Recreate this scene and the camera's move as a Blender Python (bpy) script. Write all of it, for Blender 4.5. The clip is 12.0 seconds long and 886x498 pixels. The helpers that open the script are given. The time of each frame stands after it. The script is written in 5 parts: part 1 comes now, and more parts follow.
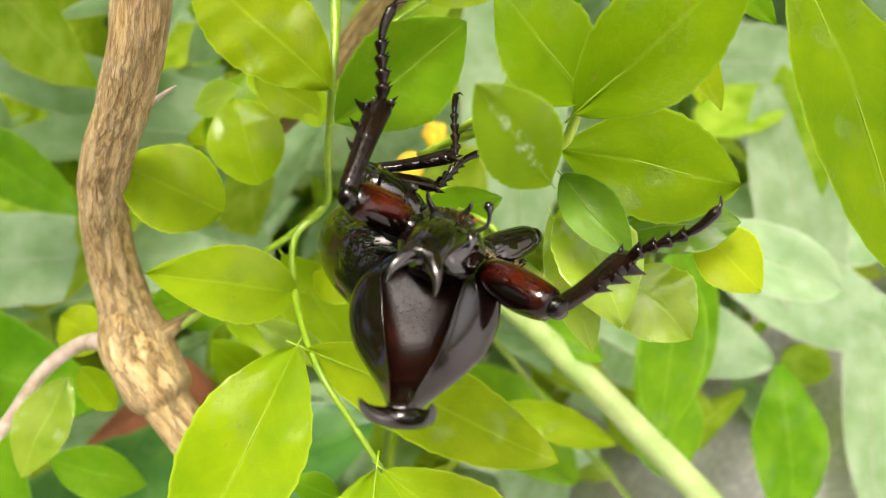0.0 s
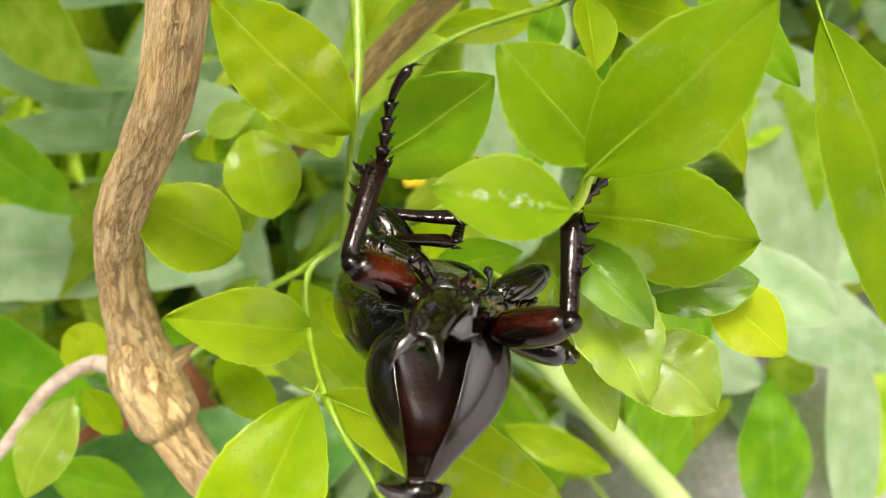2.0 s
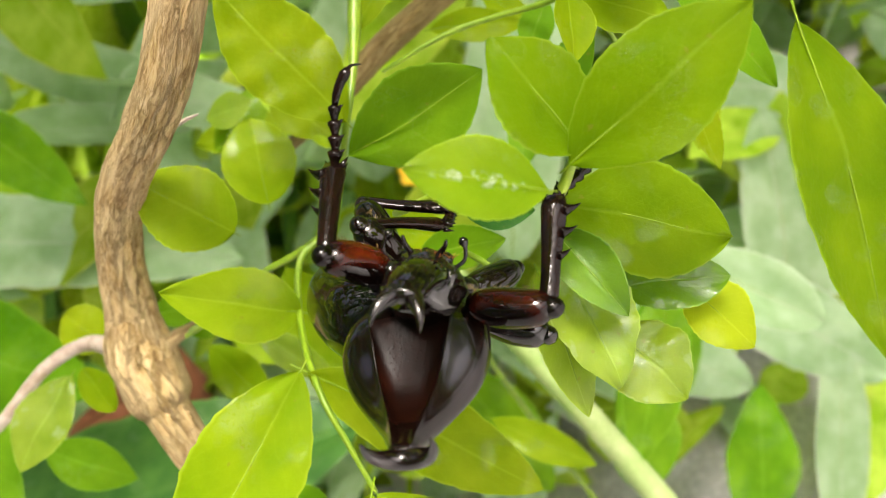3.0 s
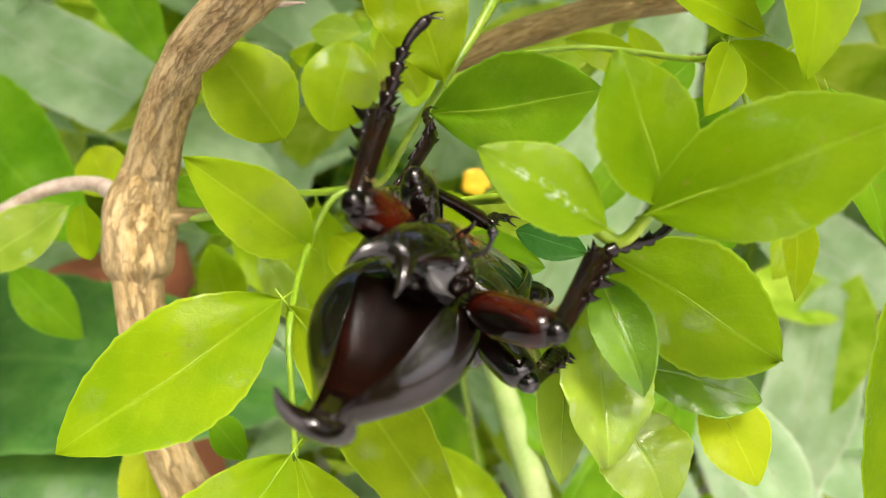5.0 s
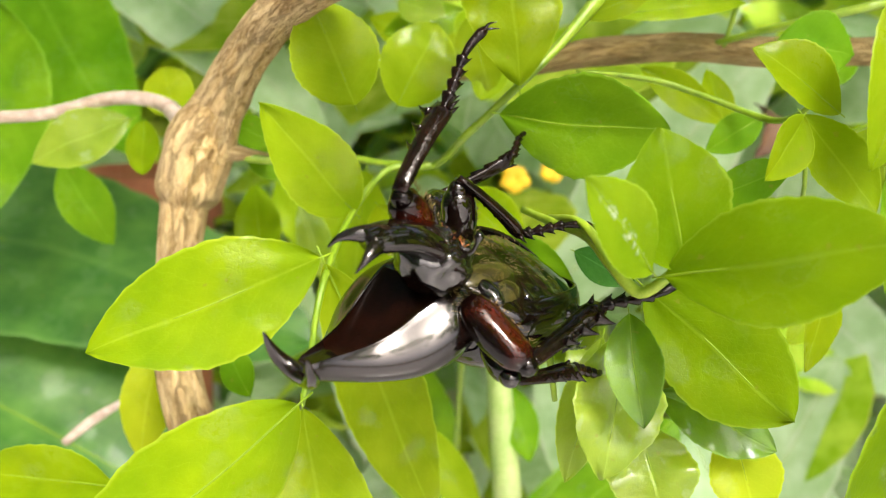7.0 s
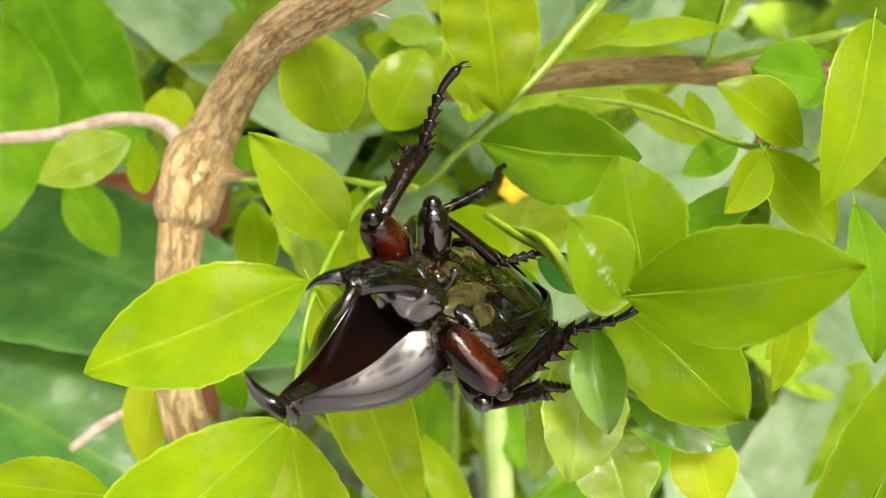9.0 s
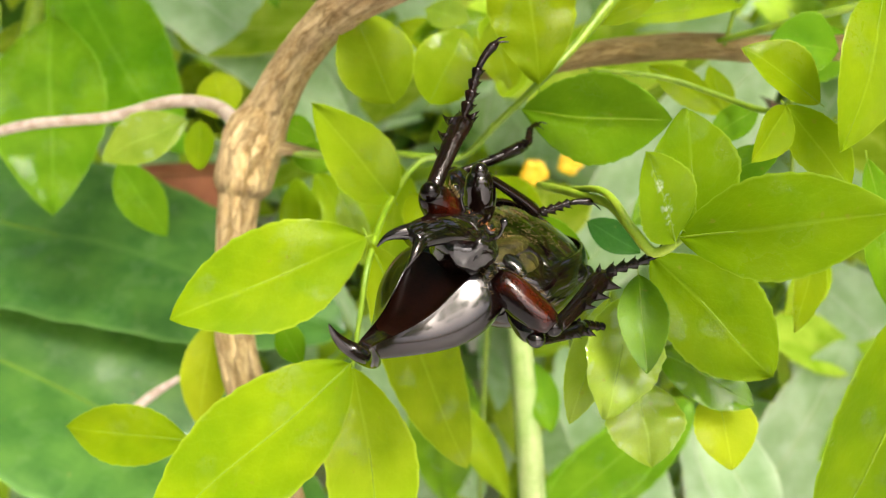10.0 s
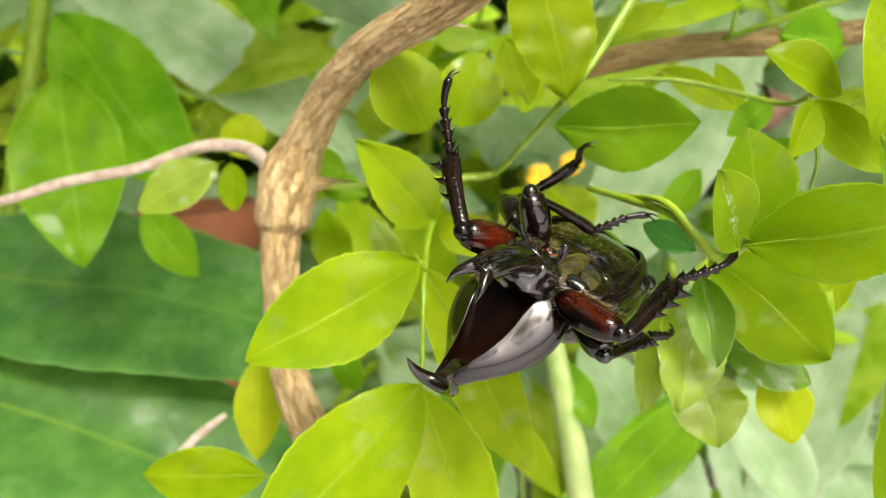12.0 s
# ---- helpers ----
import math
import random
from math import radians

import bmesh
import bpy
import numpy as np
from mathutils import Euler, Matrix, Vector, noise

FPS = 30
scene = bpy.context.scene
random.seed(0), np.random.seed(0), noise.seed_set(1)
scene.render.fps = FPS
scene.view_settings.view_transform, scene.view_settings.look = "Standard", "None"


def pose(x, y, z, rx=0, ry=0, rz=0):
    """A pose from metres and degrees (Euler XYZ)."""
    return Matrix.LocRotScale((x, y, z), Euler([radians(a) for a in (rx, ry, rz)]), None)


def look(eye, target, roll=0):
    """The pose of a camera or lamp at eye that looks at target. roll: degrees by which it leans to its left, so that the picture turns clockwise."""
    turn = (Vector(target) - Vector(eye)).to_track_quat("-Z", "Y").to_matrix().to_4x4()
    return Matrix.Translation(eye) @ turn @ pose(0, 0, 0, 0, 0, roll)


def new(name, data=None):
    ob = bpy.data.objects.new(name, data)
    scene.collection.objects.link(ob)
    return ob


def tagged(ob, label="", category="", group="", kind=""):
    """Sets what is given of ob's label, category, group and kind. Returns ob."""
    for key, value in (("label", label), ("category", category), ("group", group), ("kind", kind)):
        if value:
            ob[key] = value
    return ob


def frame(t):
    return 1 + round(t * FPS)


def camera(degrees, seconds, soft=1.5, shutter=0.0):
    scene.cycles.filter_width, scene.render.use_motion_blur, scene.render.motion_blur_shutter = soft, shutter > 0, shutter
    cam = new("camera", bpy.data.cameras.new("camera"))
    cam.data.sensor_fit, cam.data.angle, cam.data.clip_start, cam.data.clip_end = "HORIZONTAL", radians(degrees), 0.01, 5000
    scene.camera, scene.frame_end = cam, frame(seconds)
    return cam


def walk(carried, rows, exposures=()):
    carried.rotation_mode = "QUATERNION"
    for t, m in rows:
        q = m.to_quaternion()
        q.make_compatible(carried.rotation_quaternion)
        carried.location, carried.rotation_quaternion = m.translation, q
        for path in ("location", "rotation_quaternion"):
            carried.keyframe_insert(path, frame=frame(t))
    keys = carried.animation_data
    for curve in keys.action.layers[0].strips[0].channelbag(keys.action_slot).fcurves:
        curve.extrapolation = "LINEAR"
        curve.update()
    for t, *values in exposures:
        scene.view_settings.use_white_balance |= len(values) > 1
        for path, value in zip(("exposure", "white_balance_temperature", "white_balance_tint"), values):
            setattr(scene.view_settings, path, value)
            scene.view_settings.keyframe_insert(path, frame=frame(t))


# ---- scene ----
cam = camera(65.0, 12.0, soft=1.05)
PATH = [
    (0, (0.0182, 0.0221, 0.4470), (0.0276, 0.1684, 0.4156), -39.34),
    (0.5, (0.0218, 0.0192, 0.4497), (0.0307, 0.1655, 0.4181), -38.38),
    (1, (0.0242, 0.0218, 0.4509), (0.0337, 0.1680, 0.4184), -38.15),
    (1.5, (0.0239, 0.0267, 0.4575), (0.0313, 0.1720, 0.4213), -37.80),
    (2, (0.0223, 0.0255, 0.4642), (0.0315, 0.1707, 0.4277), -37.39),
    (2.5, (0.0273, 0.0222, 0.4626), (0.0365, 0.1676, 0.4271), -37.28),
    (3, (0.0218, 0.0180, 0.4592), (0.0316, 0.1636, 0.4244), -35.94),
    (5, (0.0186, 0.0302, 0.4499), (0.0250, 0.1775, 0.4223), -10.42),
    (5.5, (0.0170, 0.0270, 0.4476), (0.0254, 0.1739, 0.4183), -6.20),
    (6, (0.0165, 0.0215, 0.4516), (0.0217, 0.1687, 0.4234), -3.29),
    (6.5, (0.0182, 0.0247, 0.4539), (0.0191, 0.1706, 0.4192), -1.17),
    (7, (0.0130, 0.0255, 0.4539), (0.0160, 0.1721, 0.4223), 2.37),
    (9, (0.0198, 0.0203, 0.4614), (0.0202, 0.1668, 0.4292), 2.12),
    (9.5, (0.0218, 0.0093, 0.4542), (0.0234, 0.1560, 0.4231), 3.19),
    (10, (0.0094, 0.0028, 0.4537), (0.0086, 0.1494, 0.4217), 1.35),
    (10.5, (0.0000, 0.0000, 0.4500), (0.0000, 0.1467, 0.4188), -0.00),
    (11, (-0.0069, -0.0006, 0.4557), (-0.0050, 0.1461, 0.4244), -1.39),
    (11.5, (-0.0073, 0.0011, 0.4628), (-0.0056, 0.1477, 0.4310), -3.41),
    (12, (-0.0076, -0.0038, 0.4595), (-0.0054, 0.1430, 0.4286), -4.27),
]
EXPOSURE = [(0, 1.89), (1.5, 1.84), (3, 1.82), (5, 1.79), (6.2, 1.80), (7, 1.94), (9, 1.88), (10, 1.84), (12, 1.83)]
walk(cam, [(t, look(eye, target, roll)) for t, eye, target, roll in PATH], EXPOSURE)
cam.data.dof.use_dof = True
cam.data.dof.focus_distance = 0.132
cam.data.dof.aperture_fstop = 16.0

# ---- light: bright overcast ----
world = bpy.data.worlds.new("overcast_sky")
scene.world = world
world.use_nodes = True
wt = world.node_tree
sky = wt.nodes.new("ShaderNodeTexSky")
sky.sky_type, sky.sun_disc = "NISHITA", False
sky.sun_elevation, sky.sun_rotation = radians(52), radians(155)
sky.air_density, sky.dust_density, sky.ozone_density = 0.6, 8.0, 0.2
wt.links.new(sky.outputs[0], wt.nodes["Background"].inputs[0])
wt.nodes["Background"].inputs[1].default_value = 0.15
sun = new("sun", bpy.data.lights.new("sun", "SUN"))
sun.data.energy, sun.data.angle, sun.data.color = 1.05, radians(11), (1.0, 0.97, 0.92)
sun.matrix_world = look((0.78, -1.67, 2.36), (0, 0, 0))


# ---- materials ----
def nodes_of(name):
    m = bpy.data.materials.new(name)
    m.use_nodes = True
    nt = m.node_tree
    return m, nt, nt.nodes["Principled BSDF"], nt.nodes["Material Output"]


def node(nt, kind, **sets):
    n = nt.nodes.new("ShaderNode" + kind)
    for k, v in sets.items():
        if k == "operation":
            n.operation = v
        elif k == "blend":
            n.data_type, n.blend_type = "RGBA", v
        elif k == "scale":
            n.inputs["Scale"].default_value = v
        elif k == "detail":
            n.inputs["Detail"].default_value = v
    return n


def math_node(nt, op, a, b=None):
    n = nt.nodes.new("ShaderNodeMath")
    n.operation = op
    for i, v in enumerate((a, b)):
        if v is None:
            continue
        if isinstance(v, (int, float)):
            n.inputs[i].default_value = v
        else:
            nt.links.new(v, n.inputs[i])
    return n.outputs[0]


def ramp(nt, fac, stops):
    n = nt.nodes.new("ShaderNodeValToRGB")
    els = n.color_ramp.elements
    while len(els) < len(stops):
        els.new(0.5)
    for e, (p, c) in zip(els, stops):
        e.position, e.color = p, (*c, 1) if len(c) == 3 else c
    nt.links.new(fac, n.inputs[0])
    return n.outputs[0]


def mix(nt, fac, a, b, blend="MIX"):
    n = nt.nodes.new("ShaderNodeMix")
    n.data_type, n.blend_type = "RGBA", blend
    for i, v in ((0, fac), (6, a), (7, b)):
        if isinstance(v, (int, float)):
            n.inputs[i].default_value = v
        elif isinstance(v, tuple):
            n.inputs[i].default_value = (*v, 1)
        else:
            nt.links.new(v, n.inputs[i])
    return n.outputs[2]


def leaf_material(name, dark, light, glow, rough=0.38, through_light=0.5, bloom_glint=0.0, island=False, streak=0.0, stripes=0.0, gloss=0.04):
    """Leaf blade: mottled green with paler side veins, light shining through."""
    m, nt, p, out = nodes_of(name)
    uv = nt.nodes.new("ShaderNodeUVMap")
    sep = nt.nodes.new("ShaderNodeSeparateXYZ")
    nt.links.new(uv.outputs[0], sep.inputs[0])
    side = math_node(nt, "ABSOLUTE", math_node(nt, "SUBTRACT", sep.outputs[0], 0.5))
    wob = node(nt, "TexNoise", scale=7.0, detail=2.0)
    nt.links.new(uv.outputs[0], wob.inputs["Vector"])
    slant = math_node(nt, "SUBTRACT", math_node(nt, "MULTIPLY", sep.outputs[1], 8.0), math_node(nt, "MULTIPLY", side, 4.5))
    slant = math_node(nt, "ADD", slant, math_node(nt, "MULTIPLY", wob.outputs[0], 0.9))
    frac = math_node(nt, "ABSOLUTE", math_node(nt, "SUBTRACT", math_node(nt, "FRACT", slant), 0.5))
    if stripes:
        lanes = math_node(nt, "MULTIPLY", sep.outputs[0], stripes)
        frac = math_node(nt, "ABSOLUTE", math_node(nt, "SUBTRACT", math_node(nt, "FRACT", lanes), 0.5))
    vein = ramp(nt, frac, [(0.0, (1, 1, 1)), (0.05, (0.3, 0.3, 0.3)), (0.14, (0, 0, 0))])
    rib = ramp(nt, side, [(0.0, (1, 1, 1)), (0.012, (0.8, 0.8, 0.8)), (0.03, (0, 0, 0))])
    rim = ramp(nt, side, [(0.47, (0, 0, 0)), (0.495, (1, 1, 1))])
    net = nt.nodes.new("ShaderNodeTexVoronoi")
    net.feature = "DISTANCE_TO_EDGE"
    net.inputs["Scale"].default_value = 26.0
    nt.links.new(uv.outputs[0], net.inputs["Vector"])
    mesh_lines = ramp(nt, net.outputs["Distance"], [(0.0, (1, 1, 1)), (0.05, (0, 0, 0))])
    lines = math_node(nt, "ADD", math_node(nt, "MULTIPLY", vein, 0.10), math_node(nt, "MULTIPLY", rib, 0.4))
    lines = math_node(nt, "ADD", lines, math_node(nt, "ADD", math_node(nt, "MULTIPLY", rim, 0.8), math_node(nt, "MULTIPLY", mesh_lines, 0.10)))
    tc = nt.nodes.new("ShaderNodeTexCoord")
    blot = node(nt, "TexNoise", scale=55.0, detail=4.0)
    nt.links.new(tc.outputs["Object"], blot.inputs["Vector"])
    fine = node(nt, "TexNoise", scale=900.0, detail=3.0)
    nt.links.new(tc.outputs["Object"], fine.inputs["Vector"])
    col = mix(nt, ramp(nt, blot.outputs[0], [(0.36, (0, 0, 0)), (0.66, (1, 1, 1))]), dark, light)
    if island:
        geo = nt.nodes.new("ShaderNodeNewGeometry")
        rnd = geo.outputs["Random Per Island"]
    else:
        info = nt.nodes.new("ShaderNodeObjectInfo")
        rnd = info.outputs["Random"]
    hsv = nt.nodes.new("ShaderNodeHueSaturation")
    nt.links.new(col, hsv.inputs["Color"])
    nt.links.new(math_node(nt, "ADD", math_node(nt, "MULTIPLY", rnd, 0.016), 0.492), hsv.inputs["Hue"])
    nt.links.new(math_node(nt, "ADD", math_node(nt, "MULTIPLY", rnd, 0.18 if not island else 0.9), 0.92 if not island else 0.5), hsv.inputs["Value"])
    pale = tuple(min(0.6, 1.35 * c + 0.02) for c in light)
    col = mix(nt, lines, hsv.outputs[0], pale)
    specks = node(nt, "TexNoise", scale=420.0, detail=2.0)
    nt.links.new(tc.outputs["Object"], specks.inputs["Vector"])
    col = mix(nt, math_node(nt, "MULTIPLY", ramp(nt, specks.outputs[0], [(0.70, (0, 0, 0)), (0.76, (1, 1, 1))]), 0.5), col, (0.22, 0.17, 0.03))
    if streak:
        chalk = node(nt, "TexNoise", scale=700.0, detail=8.0)
        nt.links.new(tc.outputs["Object"], chalk.inputs["Vector"])
        near = ramp(nt, math_node(nt, "ADD", side, math_node(nt, "MULTIPLY", math_node(nt, "SUBTRACT", wob.outputs[0], 0.5), 0.12)), [(0.02, (1, 1, 1)), (0.10, (0, 0, 0))])
        along = ramp(nt, sep.outputs[1], [(0.12, (0, 0, 0)), (0.25, (1, 1, 1)), (0.7, (1, 1, 1)), (0.85, (0, 0, 0))])
        chalky = math_node(nt, "MULTIPLY", math_node(nt, "MULTIPLY", near, along), ramp(nt, chalk.outputs[0], [(0.50, (0, 0, 0)), (0.64, (1, 1, 1))]))
        col = mix(nt, math_node(nt, "MULTIPLY", chalky, streak), col, (0.75, 0.78, 0.7))
    # Pale spots: waxy bloom, and white glints painted into pale and wet leaves.
    if bloom_glint:
        spots = node(nt, "TexNoise", scale=160.0, detail=6.0)
        nt.links.new(tc.outputs["Object"], spots.inputs["Vector"])
        col = mix(nt, math_node(nt, "MULTIPLY", ramp(nt, spots.outputs[0], [(0.6, (0, 0, 0)), (0.7, (1, 1, 1))]), bloom_glint), col, (0.55, 0.6, 0.5))
    nt.links.new(col, p.inputs["Base Color"])
    wet = node(nt, "TexNoise", scale=70.0, detail=3.0)
    nt.links.new(tc.outputs["Object"], wet.inputs["Vector"])
    film = ramp(nt, wet.outputs[0], [(0.54, (0, 0, 0)), (0.60, (1, 1, 1))])
    nt.links.new(math_node(nt, "ADD", gloss, math_node(nt, "MULTIPLY", film, 0.3)), p.inputs["Specular IOR Level"])
    nt.links.new(math_node(nt, "ADD", math_node(nt, "MULTIPLY", fine.outputs[0], 0.2), math_node(nt, "SUBTRACT", rough - 0.14, math_node(nt, "MULTIPLY", film, 0.12))), p.inputs["Roughness"])
    bump = nt.nodes.new("ShaderNodeBump")
    bump.inputs["Strength"].default_value, bump.inputs["Distance"].default_value = 0.5, 0.0005
    nt.links.new(math_node(nt, "SUBTRACT", math_node(nt, "MULTIPLY", fine.outputs[0], 0.5), lines), bump.inputs["Height"])
    nt.links.new(bump.outputs[0], p.inputs["Normal"])
    tr = nt.nodes.new("ShaderNodeBsdfTranslucent")
    nt.links.new(mix(nt, 1.0, mix(nt, 0.6, col, glow), mix(nt, 0.5, (1, 1, 1), ramp(nt, blot.outputs[0], [(0.3, (0.55, 0.6, 0.5)), (0.7, (1, 1, 1))])), "MULTIPLY"), tr.inputs[0])
    mx = nt.nodes.new("ShaderNodeMixShader")
    mx.inputs[0].default_value = through_light
    nt.links.new(p.outputs[0], mx.inputs[1])
    nt.links.new(tr.outputs[0], mx.inputs[2])
    nt.links.new(mx.outputs[0], out.inputs[0])
    return m


leaf_young = leaf_material("young_leaf", (0.132, 0.228, 0.002), (0.225, 0.315, 0.004), (0.41, 0.52, 0.002), rough=0.45)
leaf_fresh = leaf_material("fresh_leaf", (0.088, 0.178, 0.0015), (0.155, 0.25, 0.003), (0.30, 0.42, 0.001), rough=0.4)
leaf_light = leaf_material("light_leaf", (0.165, 0.275, 0.003), (0.28, 0.385, 0.012), (0.47, 0.6, 0.004), rough=0.34)
leaf_mid = leaf_material("mature_leaf", (0.075, 0.19, 0.004), (0.15, 0.29, 0.008), (0.25, 0.45, 0.006), rough=0.38, through_light=0.42)
leaf_dark = leaf_material("dark_leaf", (0.015, 0.08, 0.012), (0.04, 0.14, 0.02), (0.08, 0.25, 0.02), rough=0.3, through_light=0.35)
leaf_yellow = leaf_material("yellowing_leaf", (0.24, 0.33, 0.006), (0.36, 0.44, 0.015), (0.5, 0.6, 0.01))
leaf_pale = leaf_material("pale_leaf", (0.16, 0.28, 0.012), (0.28, 0.40, 0.04), (0.42, 0.56, 0.02), rough=0.2, bloom_glint=0.3, gloss=0.4)
leaf_waxy = leaf_material("waxy_leaf", (0.12, 0.23, 0.004), (0.20, 0.31, 0.010), (0.36, 0.5, 0.01), rough=0.26, bloom_glint=0.1, streak=0.65)
leaf_bg = leaf_material("broad_leaf", (0.09, 0.235, 0.006), (0.17, 0.34, 0.012), (0.30, 0.5, 0.01), rough=0.42, through_light=0.4)
leaf_strap = leaf_material("strap_leaf", (0.038, 0.122, 0.016), (0.078, 0.188, 0.028), (0.11, 0.26, 0.02), rough=0.5, through_light=0.25, stripes=26, gloss=0.3)
# Pale green of the leaf plus the sky's sheen, painted into the colour.
leaf_strap_pale = leaf_material("pale_strap_leaf", (0.25, 0.40, 0.19), (0.40, 0.54, 0.33), (0.42, 0.60, 0.20), rough=0.32, through_light=0.4, stripes=22)
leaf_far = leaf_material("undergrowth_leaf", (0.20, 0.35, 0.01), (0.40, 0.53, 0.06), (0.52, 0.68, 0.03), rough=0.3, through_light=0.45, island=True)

leaf_wet = leaf_material("wet_leaf", (0.15, 0.27, 0.008), (0.26, 0.38, 0.03), (0.40, 0.55, 0.015), rough=0.16, gloss=0.5, bloom_glint=0.25)
leaf_wet_dark = leaf_material("wet_mature_leaf", (0.06, 0.16, 0.004), (0.13, 0.26, 0.01), (0.22, 0.42, 0.006), rough=0.14, through_light=0.4, gloss=0.6)


def surface(name, dark, light, scale, rough, bump=0.3, dist=0.0006, stretch=(1, 1, 1), spec=0.5, coat=0.0, metal=0.0, detail=6.0, worn=0.2, pits=0.0, pit_depth=0.5, edge=None):
    m, nt, p, out = nodes_of(name)
    tc = nt.nodes.new("ShaderNodeTexCoord")
    mp = nt.nodes.new("ShaderNodeMapping")
    mp.inputs["Scale"].default_value = stretch
    nt.links.new(tc.outputs["Object"], mp.inputs[0])
    big = node(nt, "TexNoise", scale=scale, detail=detail)
    small = node(nt, "TexNoise", scale=scale * 9, detail=4.0)
    for n in (big, small):
        nt.links.new(mp.outputs[0], n.inputs["Vector"])
    both = math_node(nt, "ADD", math_node(nt, "MULTIPLY", big.outputs[0], 0.7), math_node(nt, "MULTIPLY", small.outputs[0], 0.3))
    tone = ramp(nt, both, [(0.36, dark), (0.64, light)])
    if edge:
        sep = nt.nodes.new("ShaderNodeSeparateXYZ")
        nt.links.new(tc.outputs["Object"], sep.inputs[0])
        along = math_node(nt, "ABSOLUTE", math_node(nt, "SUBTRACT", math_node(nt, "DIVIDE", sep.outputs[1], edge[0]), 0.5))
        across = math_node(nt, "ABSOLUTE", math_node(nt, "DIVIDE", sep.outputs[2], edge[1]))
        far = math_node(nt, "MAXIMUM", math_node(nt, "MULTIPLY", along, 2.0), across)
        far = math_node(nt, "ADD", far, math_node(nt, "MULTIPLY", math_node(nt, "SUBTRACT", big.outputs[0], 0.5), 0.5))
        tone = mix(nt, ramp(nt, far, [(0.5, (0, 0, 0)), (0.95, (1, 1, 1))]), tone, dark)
    nt.links.new(tone, p.inputs["Base Color"])
    nt.links.new(math_node(nt, "ADD", math_node(nt, "MULTIPLY", small.outputs[0], worn), rough - worn / 2), p.inputs["Roughness"])
    b = nt.nodes.new("ShaderNodeBump")
    b.inputs["Strength"].default_value, b.inputs["Distance"].default_value = bump, dist
    height = both
    if pits:
        cells = nt.nodes.new("ShaderNodeTexVoronoi")
        cells.inputs["Scale"].default_value = pits
        nt.links.new(tc.outputs["Object"], cells.inputs["Vector"])
        pit = ramp(nt, cells.outputs["Distance"], [(0.1, (0, 0, 0)), (0.34, (1, 1, 1))])
        some = ramp(nt, big.outputs[0], [(0.42, (0, 0, 0)), (0.52, (1, 1, 1))])
        height = math_node(nt, "ADD", both, math_node(nt, "MULTIPLY", math_node(nt, "MULTIPLY", pit, some), pit_depth))
    nt.links.new(height, b.inputs["Height"])
    nt.links.new(b.outputs[0], p.inputs["Normal"])
    p.inputs["Specular IOR Level"].default_value = spec
    p.inputs["Coat Weight"].default_value, p.inputs["Coat Roughness"].default_value = coat, 0.06
    p.inputs["Metallic"].default_value = metal
    return m


def bark_material(name, dark, mid, light):
    """Fibrous bark: long cracks and flakes along the stem."""
    m, nt, p, out = nodes_of(name)
    uv = nt.nodes.new("ShaderNodeUVMap")
    sep = nt.nodes.new("ShaderNodeSeparateXYZ")
    nt.links.new(uv.outputs[0], sep.inputs[0])
    turn = math_node(nt, "MULTIPLY", sep.outputs[0], 2 * math.pi)
    com = nt.nodes.new("ShaderNodeCombineXYZ")
    nt.links.new(math_node(nt, "MULTIPLY", math_node(nt, "COSINE", turn), 1.0), com.inputs[0])
    nt.links.new(math_node(nt, "MULTIPLY", math_node(nt, "SINE", turn), 1.0), com.inputs[1])
    nt.links.new(math_node(nt, "MULTIPLY", sep.outputs[1], 2.6), com.inputs[2])
    fib = node(nt, "TexNoise", scale=5.5, detail=9.0)
    fib.inputs["Distortion"].default_value = 0.6
    fib.inputs["Roughness"].default_value = 0.65
    mp = nt.nodes.new("ShaderNodeMapping")
    mp.inputs["Scale"].default_value = (1, 1, 0.7)
    nt.links.new(com.outputs[0], mp.inputs[0])
    nt.links.new(mp.outputs[0], fib.inputs["Vector"])
    big = node(nt, "TexNoise", scale=1.6, detail=3.0)
    nt.links.new(com.outputs[0], big.inputs["Vector"])
    vor = nt.nodes.new("ShaderNodeTexVoronoi")
    vor.feature = "DISTANCE_TO_EDGE"
    vor.inputs["Scale"].default_value = 2.2
    warp = nt.nodes.new("ShaderNodeVectorMath")
    warp.operation = "ADD"
    nt.links.new(mp.outputs[0], warp.inputs[0])
    nt.links.new(fib.outputs["Color"], warp.inputs[1])
    nt.links.new(warp.outputs[0], vor.inputs["Vector"])
    crack = ramp(nt, vor.outputs["Distance"], [(0.0, (0, 0, 0)), (0.09, (1, 1, 1))])
    tone = ramp(nt, fib.outputs[0], [(0.32, dark), (0.48, mid), (0.68, light)])
    tone = mix(nt, math_node(nt, "MULTIPLY", ramp(nt, big.outputs[0], [(0.4, (0, 0, 0)), (0.65, (1, 1, 1))]), 0.5), tone, light)
    nt.links.new(mix(nt, math_node(nt, "MULTIPLY", math_node(nt, "SUBTRACT", 1.0, crack), 0.4), tone, dark), p.inputs["Base Color"])
    p.inputs["Roughness"].default_value = 0.85
    p.inputs["Specular IOR Level"].default_value = 0.25
    b = nt.nodes.new("ShaderNodeBump")
    b.inputs["Strength"].default_value, b.inputs["Distance"].default_value = 1.0, 0.0022
    nt.links.new(math_node(nt, "ADD", math_node(nt, "MULTIPLY", crack, 0.4), fib.outputs[0]), b.inputs["Height"])
    nt.links.new(b.outputs[0], p.inputs["Normal"])
    return m


